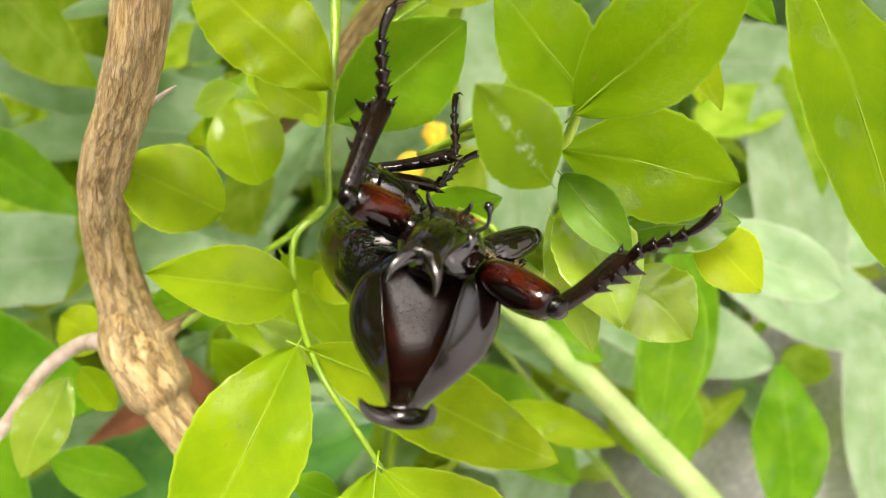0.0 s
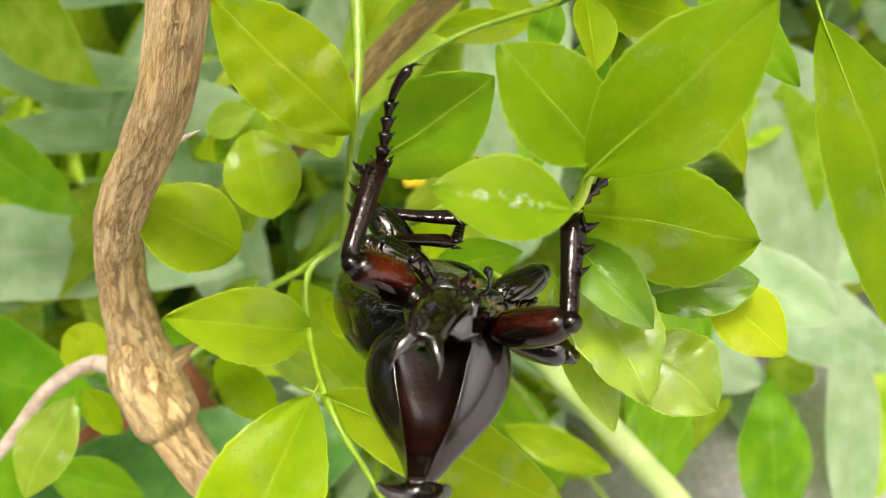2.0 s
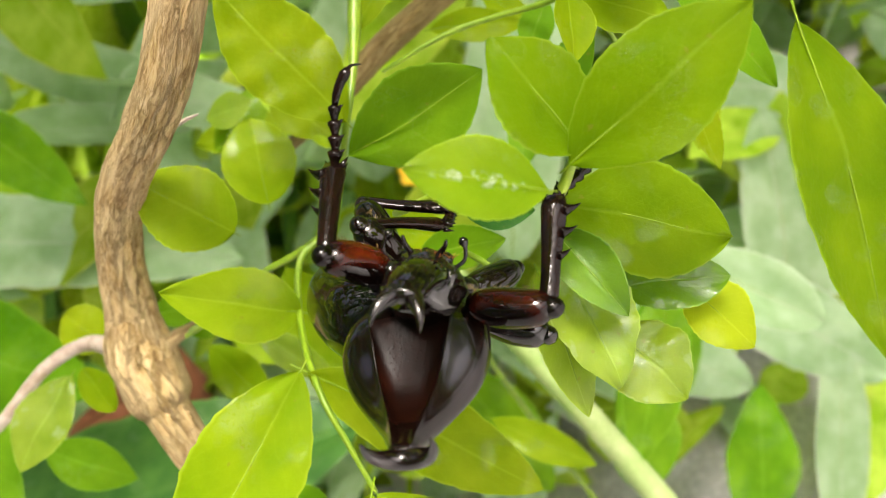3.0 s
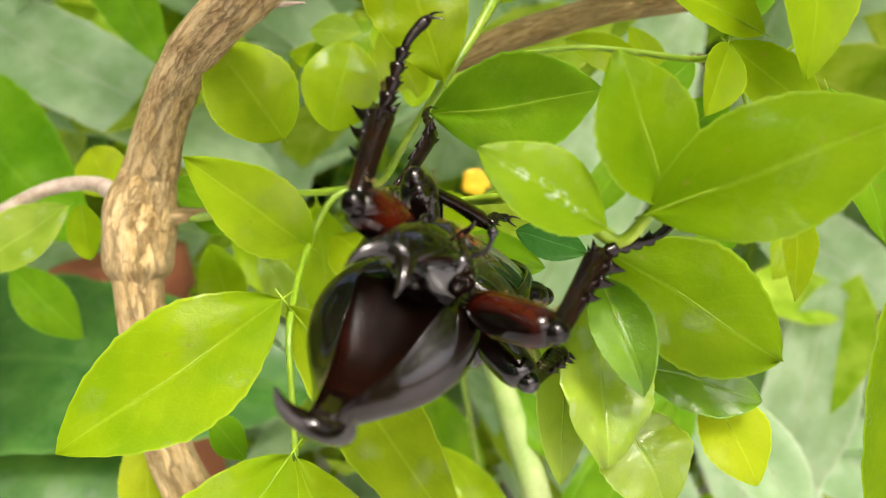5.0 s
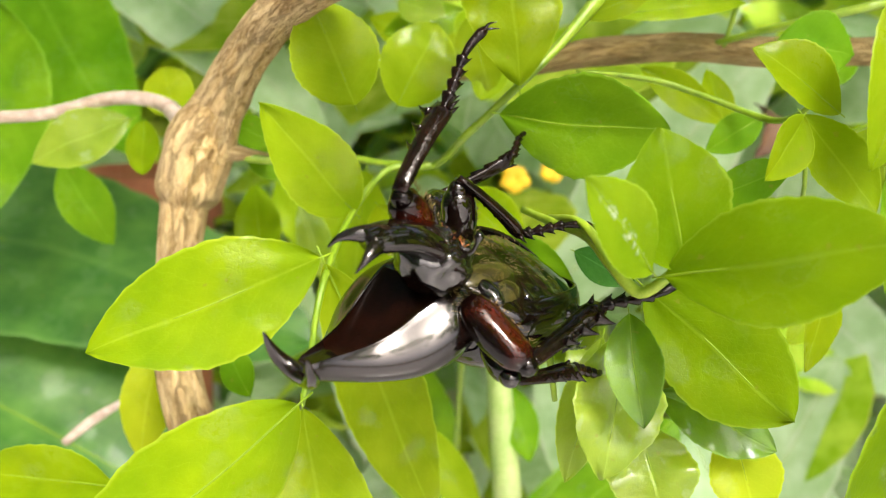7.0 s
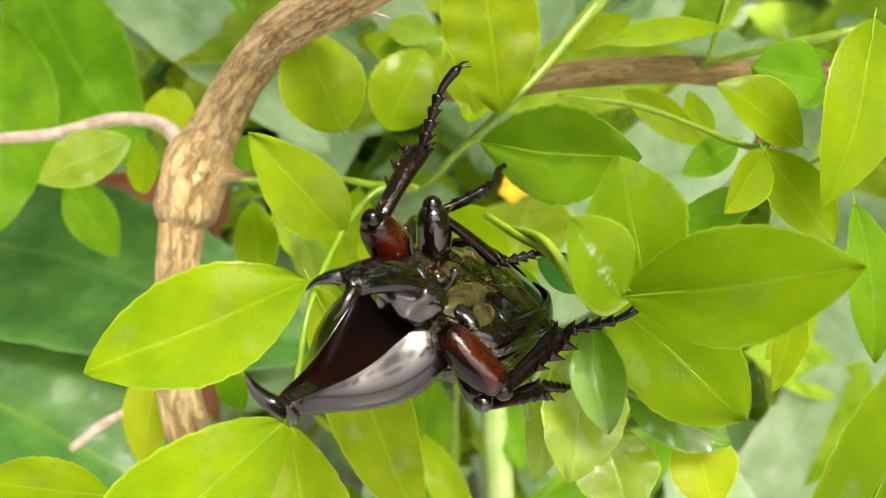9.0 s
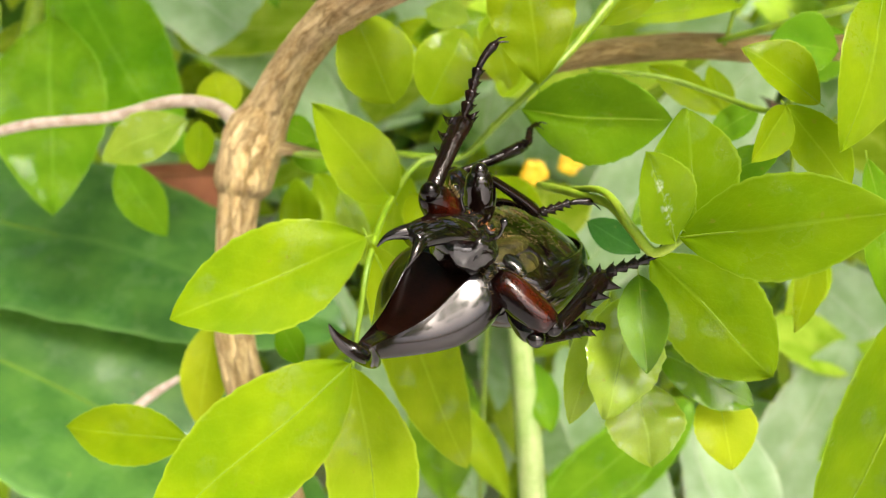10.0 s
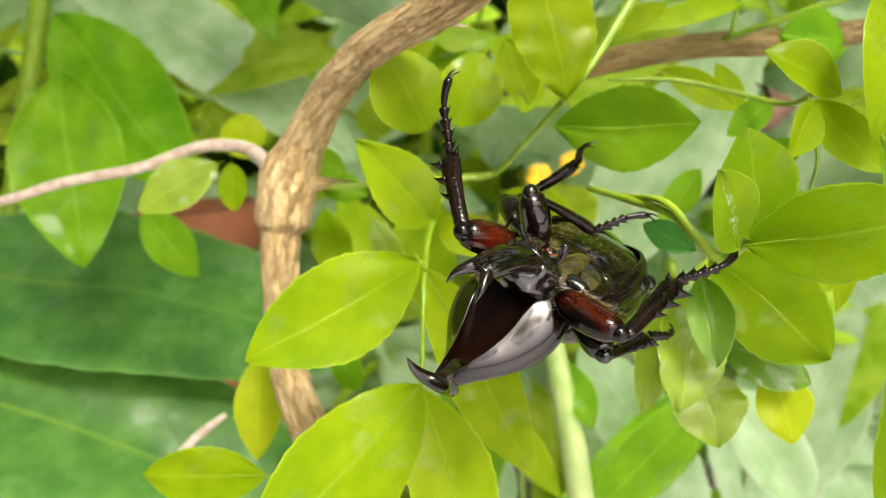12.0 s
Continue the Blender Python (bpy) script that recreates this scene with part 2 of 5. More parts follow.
bark = bark_material("grey_brown_bark", (0.23, 0.135, 0.045), (0.50, 0.345, 0.145), (0.68, 0.535, 0.30))
branch_bark = bark_material("olive_brown_bark", (0.13, 0.085, 0.025), (0.29, 0.20, 0.07), (0.43, 0.33, 0.15))
twig_bark = surface("pale_twig_bark", (0.3, 0.22, 0.16), (0.5, 0.42, 0.36), 300, 0.7, 0.5, 0.0006)
green_stem = surface("green_stem", (0.11, 0.20, 0.004), (0.19, 0.29, 0.012), 250, 0.4, 0.3, 0.0003)
sprig_stem = surface("yellow_green_stem", (0.20, 0.31, 0.010), (0.31, 0.42, 0.03), 250, 0.4, 0.3, 0.0003)
rib_green = surface("leaf_rib", (0.15, 0.25, 0.004), (0.21, 0.32, 0.010), 400, 0.45, 0.2, 0.0002, spec=0.25)
pale_stem = surface("pale_green_stem", (0.24, 0.36, 0.09), (0.40, 0.48, 0.2), 60, 0.45, 0.2)
chitin = surface("black_chitin", (0.0016, 0.001, 0.0008), (0.006, 0.0024, 0.0016), 220, 0.04, 0.16, 0.00018, spec=0.55, worn=0.04, detail=2.0, pits=1000, pit_depth=0.3)
chitin_leg = surface("dark_leg_chitin", (0.0022, 0.0013, 0.001), (0.009, 0.0030, 0.0018), 240, 0.06, 0.35, 0.00025, spec=0.22, worn=0.06, detail=2.0, pits=900, pit_depth=0.5)
chitin_brown = surface("dark_maroon_chitin", (0.0014, 0.0008, 0.0005), (0.005, 0.0016, 0.0009), 120, 0.15, 0.02, 0.0002, spec=0.48, coat=0.05, worn=0.05)
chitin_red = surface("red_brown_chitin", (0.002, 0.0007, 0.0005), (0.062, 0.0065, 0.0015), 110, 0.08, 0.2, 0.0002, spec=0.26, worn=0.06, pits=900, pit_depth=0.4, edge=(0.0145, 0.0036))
chitin_face = surface("rough_maroon_chitin", (0.0016, 0.0008, 0.0005), (0.009, 0.0022, 0.001), 150, 0.30, 0.3, 0.0004, spec=0.05, worn=0.1, detail=1.0, pits=1300, pit_depth=0.15)
chitin_pitted = surface("pitted_black_chitin", (0.0018, 0.0012, 0.001), (0.006, 0.0034, 0.002), 170, 0.03, 0.3, 0.0006, spec=0.7, coat=0.1, detail=0.5, worn=0.03, pits=600, pit_depth=0.15)
chitin_olive = surface("olive_brown_chitin", (0.010, 0.008, 0.002), (0.050, 0.042, 0.010), 420, 0.22, 0.4, 0.0003, spec=0.4, worn=0.15)
hair_gold = surface("golden_hair", (0.11, 0.075, 0.016), (0.28, 0.20, 0.055), 800, 0.5)
hair_orange = surface("orange_hair", (0.28, 0.06, 0.006), (0.5, 0.16, 0.02), 800, 0.5)
soil = surface("litter_soil", (0.44, 0.42, 0.43), (0.66, 0.63, 0.65), 14, 0.26, 0.12, 0.004, spec=0.8)
clay = surface("red_clay", (0.22, 0.07, 0.03), (0.36, 0.13, 0.06), 20, 0.8, 0.4, 0.003)
thicket = surface("thicket_green", (0.06, 0.15, 0.02), (0.26, 0.38, 0.10), 9, 0.7, 0.8, 0.02)
dry_leaf = surface("dry_brown_leaf", (0.05, 0.022, 0.008), (0.14, 0.07, 0.03), 90, 0.6, 0.6, 0.0008)
petal = surface("yellow_petal", (0.75, 0.42, 0.01), (0.9, 0.6, 0.02), 80, 0.5)


# ---- builders ----
def link_mesh(name, bm, material):
    me = bpy.data.meshes.new(name)
    bm.normal_update()
    bm.to_mesh(me)
    bm.free()
    for p in me.polygons:
        p.use_smooth = True
    for m in material if isinstance(material, (list, tuple)) else (material,):
        me.materials.append(m)
    return new(name, me)


def part(name, bm, material, parent, label=""):
    ob = link_mesh(name, bm, material)
    ob.parent = parent
    return tagged(ob, label)


def thing(name, at, label, category, group="", kind=""):
    ob = new(name)
    ob.empty_display_size = 0.02
    ob.location = at
    return tagged(ob, label, category, group, kind)


def smooth_line(points, steps):
    """Catmull-Rom through rows of numbers."""
    p = [np.array(q, float) for q in points]
    p = [2 * p[0] - p[1]] + p + [2 * p[-1] - p[-2]]
    out = []
    for i in range(1, len(p) - 2):
        for k in range(steps):
            t = k / steps
            a, b, c, d = p[i - 1:i + 3]
            out.append(0.5 * (2 * b + (c - a) * t + (2 * a - 5 * b + 4 * c - d) * t * t + (3 * b - a - 3 * c + d) * t ** 3))
    out.append(p[-2])
    return out


def sweep(bm, line, radii, sides=12, flat=1.0, rough=0.0, freq=300.0, seed=0.0, hint=(0, 0, 1), uv=False):
    """A closed tube along a line of points; flat squeezes it across the hint."""
    pts = [Vector(p[:3]) for p in line]
    rings, side, runs, run = [], None, [], 0.0
    for i, p in enumerate(pts):
        run += (p - pts[max(i - 1, 0)]).length
        runs.append(run)
        way = (pts[min(i + 1, len(pts) - 1)] - pts[max(i - 1, 0)]).normalized()
        if side is None:
            side = way.cross(Vector(hint))
            side = side if side.length > 1e-3 else way.orthogonal()
        side = (side - way * side.dot(way)).normalized()
        up = side.cross(way)
        ring = []
        for k in range(sides):
            a = 2 * math.pi * k / sides
            r = radii[i]
            if rough:
                c, s = math.cos(a), math.sin(a)
                r *= 1 + rough * (noise.noise(Vector((c * 2.2, s * 2.2, run * 45 + seed))) + 0.7 * noise.noise(Vector((c * 5, s * 5, run * 90))) + 0.5 * noise.noise(Vector((c * 9, s * 9, run * 190))))
            ring.append(bm.verts.new(p + side * math.cos(a) * r + up * math.sin(a) * r * flat))
        rings.append(ring)
    layer = bm.loops.layers.uv.new("UVMap") if uv else None
    for i, (a, b) in enumerate(zip(rings, rings[1:])):
        for k in range(sides):
            f = bm.faces.new((a[k], a[(k + 1) % sides], b[(k + 1) % sides], b[k]))
            if uv:
                for loop, (u, v) in zip(f.loops, ((k, i), (k + 1, i), (k + 1, i + 1), (k, i + 1))):
                    loop[layer].uv = (u / sides, runs[v] * 20)
    bm.faces.new(rings[0][::-1])
    bm.faces.new(rings[-1])
    return rings


def loft(bm, rings, close=(True, True)):
    vs = [[bm.verts.new(p) for p in ring] for ring in rings]
    n = len(vs[0])
    for a, b in zip(vs, vs[1:]):
        for k in range(n):
            bm.faces.new((a[k], a[(k + 1) % n], b[(k + 1) % n], b[k]))
    if close[0]:
        bm.faces.new(vs[0][::-1])
    if close[1]:
        bm.faces.new(vs[-1])
    return vs


def cone(bm, a, b, ra, rb=0.0, sides=6):
    a, b = Vector(a), Vector(b)
    sweep(bm, [a, a.lerp(b, 0.5), b], [ra, ra * 0.55 + rb * 0.45, max(rb, ra * 0.06)], sides)


def blob(bm, at, size, segs=12, lumps=0.0, freq=200.0, turn=None):
    """An uneven ellipsoid."""
    made = bmesh.ops.create_uvsphere(bm, u_segments=segs, v_segments=max(6, segs * 2 // 3), radius=1.0)["verts"]
    for v in made:
        c = Vector((v.co.x * size[0], v.co.y * size[1], v.co.z * size[2]))
        if lumps:
            c *= 1 + lumps * noise.noise((c + Vector(at)) * freq)
        if turn is not None:
            c = turn @ c
        v.co = c + Vector(at)
    return made


# ---- the shrub's stems and leaves ----
def frame_of(base, tip, normal):
    y = (Vector(tip) - Vector(base)).normalized()
    z = Vector(normal)
    z = (z - y * z.dot(y)).normalized()
    return Matrix.Translation(base) @ Matrix((y.cross(z), y, z)).transposed().to_4x4()


def blade_mesh(length, width, fold, arch, belly, rounding, waves, seed, nu=30, nv=8, curl=0.0):
    bm = bmesh.new()
    uv = bm.loops.layers.uv.new("UVMap")
    grid = []
    for i in range(nu + 1):
        s = i / nu
        w = math.sin(math.pi * min(1.0, s ** belly)) ** rounding if 0 < s < 1 else 0.0
        w = max(w, 0.012) * width / 2 * (1 + 0.03 * noise.noise(Vector((s * 9, seed, 0))))
        row = []
        for j in range(nv + 1):
            u = j / nv * 2 - 1
            edge = 1 + 0.018 * math.sin(s * 70 + seed) * (abs(u) > 0.99)
            x = u * w * edge
            z = fold * abs(x) + arch * length * 4 * s * (1 - s) + curl * x * x / width
            z += width * (0.07 * noise.noise(Vector((u * 1.3, s * 2.6, seed))) + 0.02 * noise.noise(Vector((u * 4, s * 7, seed))))
            if waves:
                z += 0.035 * width * abs(u) * math.sin(s * waves * 2 * math.pi - abs(u) * 2.5)
            row.append((bm.verts.new((x + 0.03 * length * noise.noise(Vector((s * 1.5, 0, seed))) * s * (1 - s) * 4, s * length, z)), (u / 2 + 0.5, s)))
        grid.append(row)
    for a, b in zip(grid, grid[1:]):
        for j in range(nv):
            f = bm.faces.new((a[j][0], a[j + 1][0], b[j + 1][0], b[j][0]))
            for loop, k in zip(f.loops, (a[j], a[j + 1], b[j + 1], b[j])):
                loop[uv].uv = k[1]
    return bm


LEAF_COUNT = [0]


def leaf(plant, base, tip, width, normal, fold=0.08, arch=0.04, belly=0.95, round=0.8, waves=0, mat=None, stalk=0.06, curl=0.0):
    """A leaf blade from base to tip with its raised midrib and short stalk."""
    LEAF_COUNT[0] += 1
    seed = LEAF_COUNT[0] * 3.7
    length = (Vector(tip) - Vector(base)).length
    ob = part("leaf", blade_mesh(length, width, fold, arch, belly, round, waves, seed, curl=curl), mat or leaf_young, plant)
    ob.matrix_basis = Matrix.Translation(-plant.location) @ frame_of(base, tip, normal)
    bm = bmesh.new()
    line, radii = [], []
    for i in range(13):
        s = -stalk + (0.94 + stalk) * i / 12
        q = max(s, 0.0)
        line.append((0.03 * length * noise.noise(Vector((q * 1.5, 0, seed))) * q * (1 - q) * 4, s * length, arch * length * 4 * q * (1 - q) - 0.00010))
        radii.append(0.00020 * (1 - 0.8 * i / 12) * (length / 0.045) ** 0.5)
    sweep(bm, line, radii, 6)
    part("midrib", bm, rib_green, ob)
    return ob


def stem(plant, name, mat, rows):
    bm = bmesh.new()
    line = smooth_line(rows, 16 if mat in (bark, branch_bark) else 5)
    woody = mat in (bark, branch_bark)
    sweep(bm, [q[:3] for q in line], [q[3] for q in line], 40 if woody else 8, rough=0.085 if woody else 0.08, uv=woody)
    ob = part(name, bm, mat, plant)
    ob.location = -plant.location
    return ob



# ---- ground ----
bm = bmesh.new()
rings = [[Vector((r * math.cos(a), r * math.sin(a) + 0.2, 0.006 * noise.noise(Vector((r * 5 * math.cos(a), r * 5 * math.sin(a), 0))) if r < 20 else 0)) for a in [2 * math.pi * k / 48 for k in range(48)]] for r in (0.02, 0.15, 0.3, 0.5, 0.8, 1.2, 2, 4, 10, 40, 200, 900)]
loft(bm, rings, (True, False))
tagged(link_mesh("ground", bm, soil), "pale grey-brown soil under the plants", "ground", kind="structure")

shrub = thing("shrub", (-0.05, 0.22, 0.0), "leafy green shrub with young yellow-green leaves and woody stem", "shrub")
stem(shrub, "trunk", bark, [(-0.0300, 0.2100, -0.0100, 0.0100), (-0.0293, 0.1998, 0.1876, 0.0080), (-0.0428, 0.2116, 0.3154, 0.0071), (-0.0541, 0.2134, 0.3575, 0.0065), (-0.0588, 0.2161, 0.3798, 0.0061), (-0.0587, 0.2201, 0.4034, 0.0060), (-0.0572, 0.2225, 0.4196, 0.0064), (-0.0551, 0.2238, 0.4304, 0.0075), (-0.0530, 0.2245, 0.4384, 0.0079), (-0.0464, 0.2228, 0.4499, 0.0069), (-0.0353, 0.2126, 0.4642, 0.0058), (-0.0222, 0.1995, 0.4748, 0.0055), (-0.0062, 0.1845, 0.4810, 0.0053), (0.0085, 0.1694, 0.4870, 0.0053), (0.0255, 0.1589, 0.5001, 0.0053)])
stem(shrub, "knot", bark, [(-0.0569, 0.2224, 0.4206, 0.0060), (-0.0563, 0.2230, 0.4241, 0.0086), (-0.0551, 0.2236, 0.4295, 0.0092), (-0.0532, 0.2246, 0.4366, 0.0094), (-0.0506, 0.2243, 0.4425, 0.0088), (-0.0458, 0.2224, 0.4502, 0.0064)])
stem(shrub, "stub", bark, [(-0.0512, 0.2240, 0.4361, 0.0040), (-0.0441, 0.2246, 0.4366, 0.0026), (-0.0382, 0.2270, 0.4359, 0.0016), (-0.0332, 0.2298, 0.4347, 0.0012), (-0.0307, 0.2317, 0.4338, 0.0008)])
stem(shrub, "side_twig", twig_bark, [(-0.0577, 0.2293, 0.4418, 0.0030), (-0.0725, 0.2502, 0.4489, 0.0024), (-0.0902, 0.2556, 0.4499, 0.0022), (-0.1134, 0.2563, 0.4439, 0.0020), (-0.1417, 0.2587, 0.4408, 0.0019), (-0.1656, 0.2628, 0.4358, 0.0018), (-0.2049, 0.2717, 0.4295, 0.0018)])
stem(shrub, "branch", branch_bark, [(0.0175, 0.2581, 0.4618, 0.0020), (0.0343, 0.2484, 0.4642, 0.0033), (0.0603, 0.2444, 0.4695, 0.0042), (0.0871, 0.2398, 0.4718, 0.0042), (0.1126, 0.2345, 0.4710, 0.0042), (0.1402, 0.2297, 0.4723, 0.0040), (0.1734, 0.2196, 0.4733, 0.0040)])
stem(shrub, "stem", green_stem, [(-0.0135, 0.1675, 0.3869, 0.0006), (-0.0121, 0.1711, 0.3990, 0.0007), (-0.0106, 0.1781, 0.4123, 0.0008), (-0.0076, 0.2019, 0.4233, 0.0008), (0.0010, 0.2165, 0.4345, 0.0009), (0.0133, 0.2168, 0.4359, 0.0010), (0.0221, 0.2036, 0.4459, 0.0010), (0.0337, 0.1981, 0.4583, 0.0010), (0.0437, 0.2033, 0.4685, 0.0012), (0.0546, 0.2112, 0.4817, 0.0020), (0.0676, 0.2146, 0.4976, 0.0020)])
stem(shrub, "stem", green_stem, [(0.0133, 0.2168, 0.4359, 0.0010), (-0.0007, 0.2218, 0.4356, 0.0010), (-0.0154, 0.2272, 0.4365, 0.0010), (-0.0336, 0.2268, 0.4347, 0.0012), (-0.0476, 0.2243, 0.4375, 0.0020)])
stem(shrub, "stem", green_stem, [(0.0354, 0.1675, 0.4202, 0.0006), (0.0377, 0.1611, 0.4145, 0.0008), (0.0381, 0.1592, 0.4053, 0.0008), (0.0397, 0.1570, 0.3948, 0.0006)])
stem(shrub, "spur", twig_bark, [(-0.0090, 0.2010, 0.4820, 0.0010), (-0.0024, 0.1935, 0.4803, 0.0007), (0.0023, 0.1892, 0.4794, 0.0005), (0.0060, 0.1859, 0.4784, 0.0002)])
stem(shrub, "thick_stem", pale_stem, [(0.0305, 0.3090, 0.4129, 0.0042), (0.0380, 0.2915, 0.3783, 0.0045), (0.0422, 0.2854, 0.3497, 0.0050), (0.0453, 0.2793, 0.3211, 0.0055), (0.0490, 0.2712, 0.2829, 0.0060), (0.0606, 0.2693, 0.1298, 0.0070)])
stem(shrub, "stem", green_stem, [(0.0505, 0.2174, 0.4628, 0.0005), (0.0693, 0.2119, 0.4610, 0.0007), (0.0822, 0.2060, 0.4571, 0.0007), (0.0936, 0.1947, 0.4522, 0.0008), (0.0906, 0.1746, 0.4540, 0.0007), (0.0892, 0.1655, 0.4588, 0.0006)])
stem(shrub, "stem", green_stem, [(0.0906, 0.1746, 0.4540, 0.0005), (0.0920, 0.1715, 0.4391, 0.0005), (0.0945, 0.1794, 0.4285, 0.0005)])
stem(shrub, "stem", green_stem, [(0.0962, 0.2346, 0.4714, 0.0007), (0.0967, 0.2312, 0.4796, 0.0007), (0.0980, 0.2285, 0.4909, 0.0009)])
stem(shrub, "stem", green_stem, [(0.0943, 0.2349, 0.4731, 0.0009), (0.1085, 0.2205, 0.4774, 0.0012), (0.1274, 0.2114, 0.4825, 0.0012)])
stem(shrub, "stem", green_stem, [(0.1105, 0.1939, 0.4484, 0.0005), (0.1194, 0.1852, 0.4556, 0.0006)])

# leaves of the shrub
leaf(shrub, (-0.0111, 0.1773, 0.4182), (-0.0560, 0.1602, 0.4005), 0.0257, (0.24, -0.93, 0.30), fold=.16, arch=.03)
leaf(shrub, (-0.0134, 0.1630, 0.3895), (-0.0590, 0.1425, 0.3507), 0.0274, (0.09, -0.92, 0.38), fold=.05, arch=.05, belly=.85)
leaf(shrub, (-0.0132, 0.1665, 0.3870), (-0.0033, 0.1502, 0.3391), 0.0224, (0.18, -0.92, 0.35), fold=.22, arch=.04, mat=leaf_light)
leaf(shrub, (-0.0107, 0.1799, 0.4162), (0.0167, 0.1842, 0.3499), 0.0213, (0.31, -0.95, 0.06), fold=.06, arch=-.03, belly=1.0, round=.7, mat=leaf_light)
leaf(shrub, (-0.0065, 0.2041, 0.4242), (-0.0263, 0.1844, 0.4516), 0.0188, (0.30, -0.94, 0.00), fold=.30, arch=.05, belly=.85, mat=leaf_light)
leaf(shrub, (-0.0067, 0.2017, 0.4515), (-0.0173, 0.1996, 0.4753), 0.0217, (0.22, -0.98, 0.01), round=.62, mat=leaf_light)
leaf(shrub, (0.0028, 0.2201, 0.4516), (0.0133, 0.2249, 0.4738), 0.0207, (0.13, -0.98, 0.15), round=.62, arch=.1, mat=leaf_light)
leaf(shrub, (0.0283, 0.1894, 0.4511), (0.0637, 0.1758, 0.4496), 0.0235, (-0.36, -0.91, -0.21), fold=.15, arch=.06, mat=leaf_mid, belly=1.05)
leaf(shrub, (0.0326, 0.1918, 0.4576), (0.0263, 0.1990, 0.5011), 0.0234, (0.00, -0.99, 0.16), fold=.05, waves=5)
leaf(shrub, (-0.0590, 0.1754, 0.3611), (-0.0962, 0.1815, 0.3610), 0.0173, (-0.16, -0.97, 0.19), arch=.03, fold=.06)
leaf(shrub, (-0.0744, 0.2443, 0.3729), (-0.0776, 0.2315, 0.3366), 0.0178, (-0.00, -0.94, 0.33), mat=leaf_yellow)
leaf(shrub, (-0.0729, 0.2595, 0.4442), (-0.0792, 0.2701, 0.4607), 0.0170, (-0.03, -0.84, 0.53), mat=leaf_yellow, round=.6)
leaf(shrub, (-0.0820, 0.2491, 0.4437), (-0.1100, 0.2411, 0.4299), 0.0196, (0.00, -0.87, 0.50), fold=.1, mat=leaf_pale)
leaf(shrub, (-0.0759, 0.2440, 0.4438), (-0.0761, 0.2406, 0.4274), 0.0105, (-0.00, -0.98, 0.21), round=.6)
leaf(shrub, (-0.0495, 0.2441, 0.4442), (-0.0359, 0.2429, 0.4384), 0.0105, (0.00, -0.98, 0.21), mat=leaf_mid)
leaf(shrub, (-0.0486, 0.2526, 0.4360), (-0.0293, 0.2509, 0.4280), 0.0115, (0.00, -0.98, 0.21), mat=leaf_mid)
leaf(shrub, (-0.0491, 0.2701, 0.4220), (-0.0448, 0.2637, 0.3919), 0.0167, (-0.00, -0.98, 0.21))
leaf(shrub, (-0.0293, 0.2492, 0.4201), (-0.0171, 0.2433, 0.3923), 0.0112, (-0.00, -0.98, 0.21), mat=leaf_pale)
leaf(shrub, (-0.0026, 0.2293, 0.4225), (0.0118, 0.2160, 0.4079), 0.0202, (0.18, -0.63, 0.76))
leaf(shrub, (0.0806, 0.1541, 0.4535), (0.0717, 0.1476, 0.4420), 0.0089, (0.35, -0.90, 0.24), fold=.4)
leaf(shrub, (0.0813, 0.1562, 0.4538), (0.0946, 0.1505, 0.4366), 0.0118, (-0.05, -0.96, 0.28), fold=.15)
leaf(shrub, (0.0919, 0.1624, 0.4543), (0.0733, 0.1628, 0.4658), 0.0139, (0.23, -0.89, 0.40), fold=.3)
leaf(shrub, (0.0951, 0.1987, 0.4711), (0.1136, 0.1981, 0.4680), 0.0178, (0.00, -0.98, 0.21), mat=leaf_mid)
leaf(shrub, (0.0903, 0.1743, 0.4428), (0.0685, 0.1706, 0.4348), 0.0094, (0.15, -0.99, 0.06), mat=leaf_mid, fold=.1)
leaf(shrub, (0.1004, 0.1728, 0.4214), (0.0948, 0.1651, 0.3996), 0.0097, (0.30, -0.92, 0.25), fold=.3)
leaf(shrub, (0.1266, 0.1625, 0.4180), (0.0976, 0.1484, 0.3433), 0.0305, (0.15, -0.98, 0.13), fold=.08, arch=.03, mat=leaf_fresh)
leaf(shrub, (0.0969, 0.2051, 0.4531), (0.0822, 0.2031, 0.4435), 0.0097, (-0.00, -0.98, 0.21), mat=leaf_mid)
leaf(shrub, (0.0708, 0.2281, 0.4648), (0.0955, 0.2250, 0.4502), 0.0106, (0.00, -0.98, 0.21))
leaf(shrub, (0.0497, 0.2099, 0.4753), (0.0676, 0.2115, 0.4833), 0.0079, (-0.00, -0.98, 0.21))
leaf(shrub, (0.1034, 0.1994, 0.4261), (0.0887, 0.1943, 0.4022), 0.0142, (0.00, -0.98, 0.21), mat=leaf_mid)
leaf(shrub, (0.0226, 0.2413, 0.4791), (0.0292, 0.2363, 0.4554), 0.0149, (-0.00, -0.98, 0.21))
leaf(shrub, (-0.0051, 0.2711, 0.4747), (0.0245, 0.2728, 0.4829), 0.0139, (-0.00, -0.98, 0.21), mat=leaf_waxy)
leaf(shrub, (0.1002, 0.1588, 0.4788), (0.0868, 0.1416, 0.4451), 0.0154, (0.12, -0.90, 0.42), fold=.2, arch=.06)
leaf(shrub, (0.1156, 0.1813, 0.4408), (0.1221, 0.1734, 0.4042), 0.0151, (0.25, -0.94, 0.25), fold=.15, mat=leaf_mid)
leaf(shrub, (0.0272, 0.1881, 0.4212), (0.0462, 0.1764, 0.4141), 0.0113, (-0.44, -0.86, 0.24), mat=leaf_mid)
leaf(shrub, (0.0187, 0.2405, 0.4270), (0.0404, 0.2167, 0.4114), 0.0186, (-0.28, -0.69, 0.66))
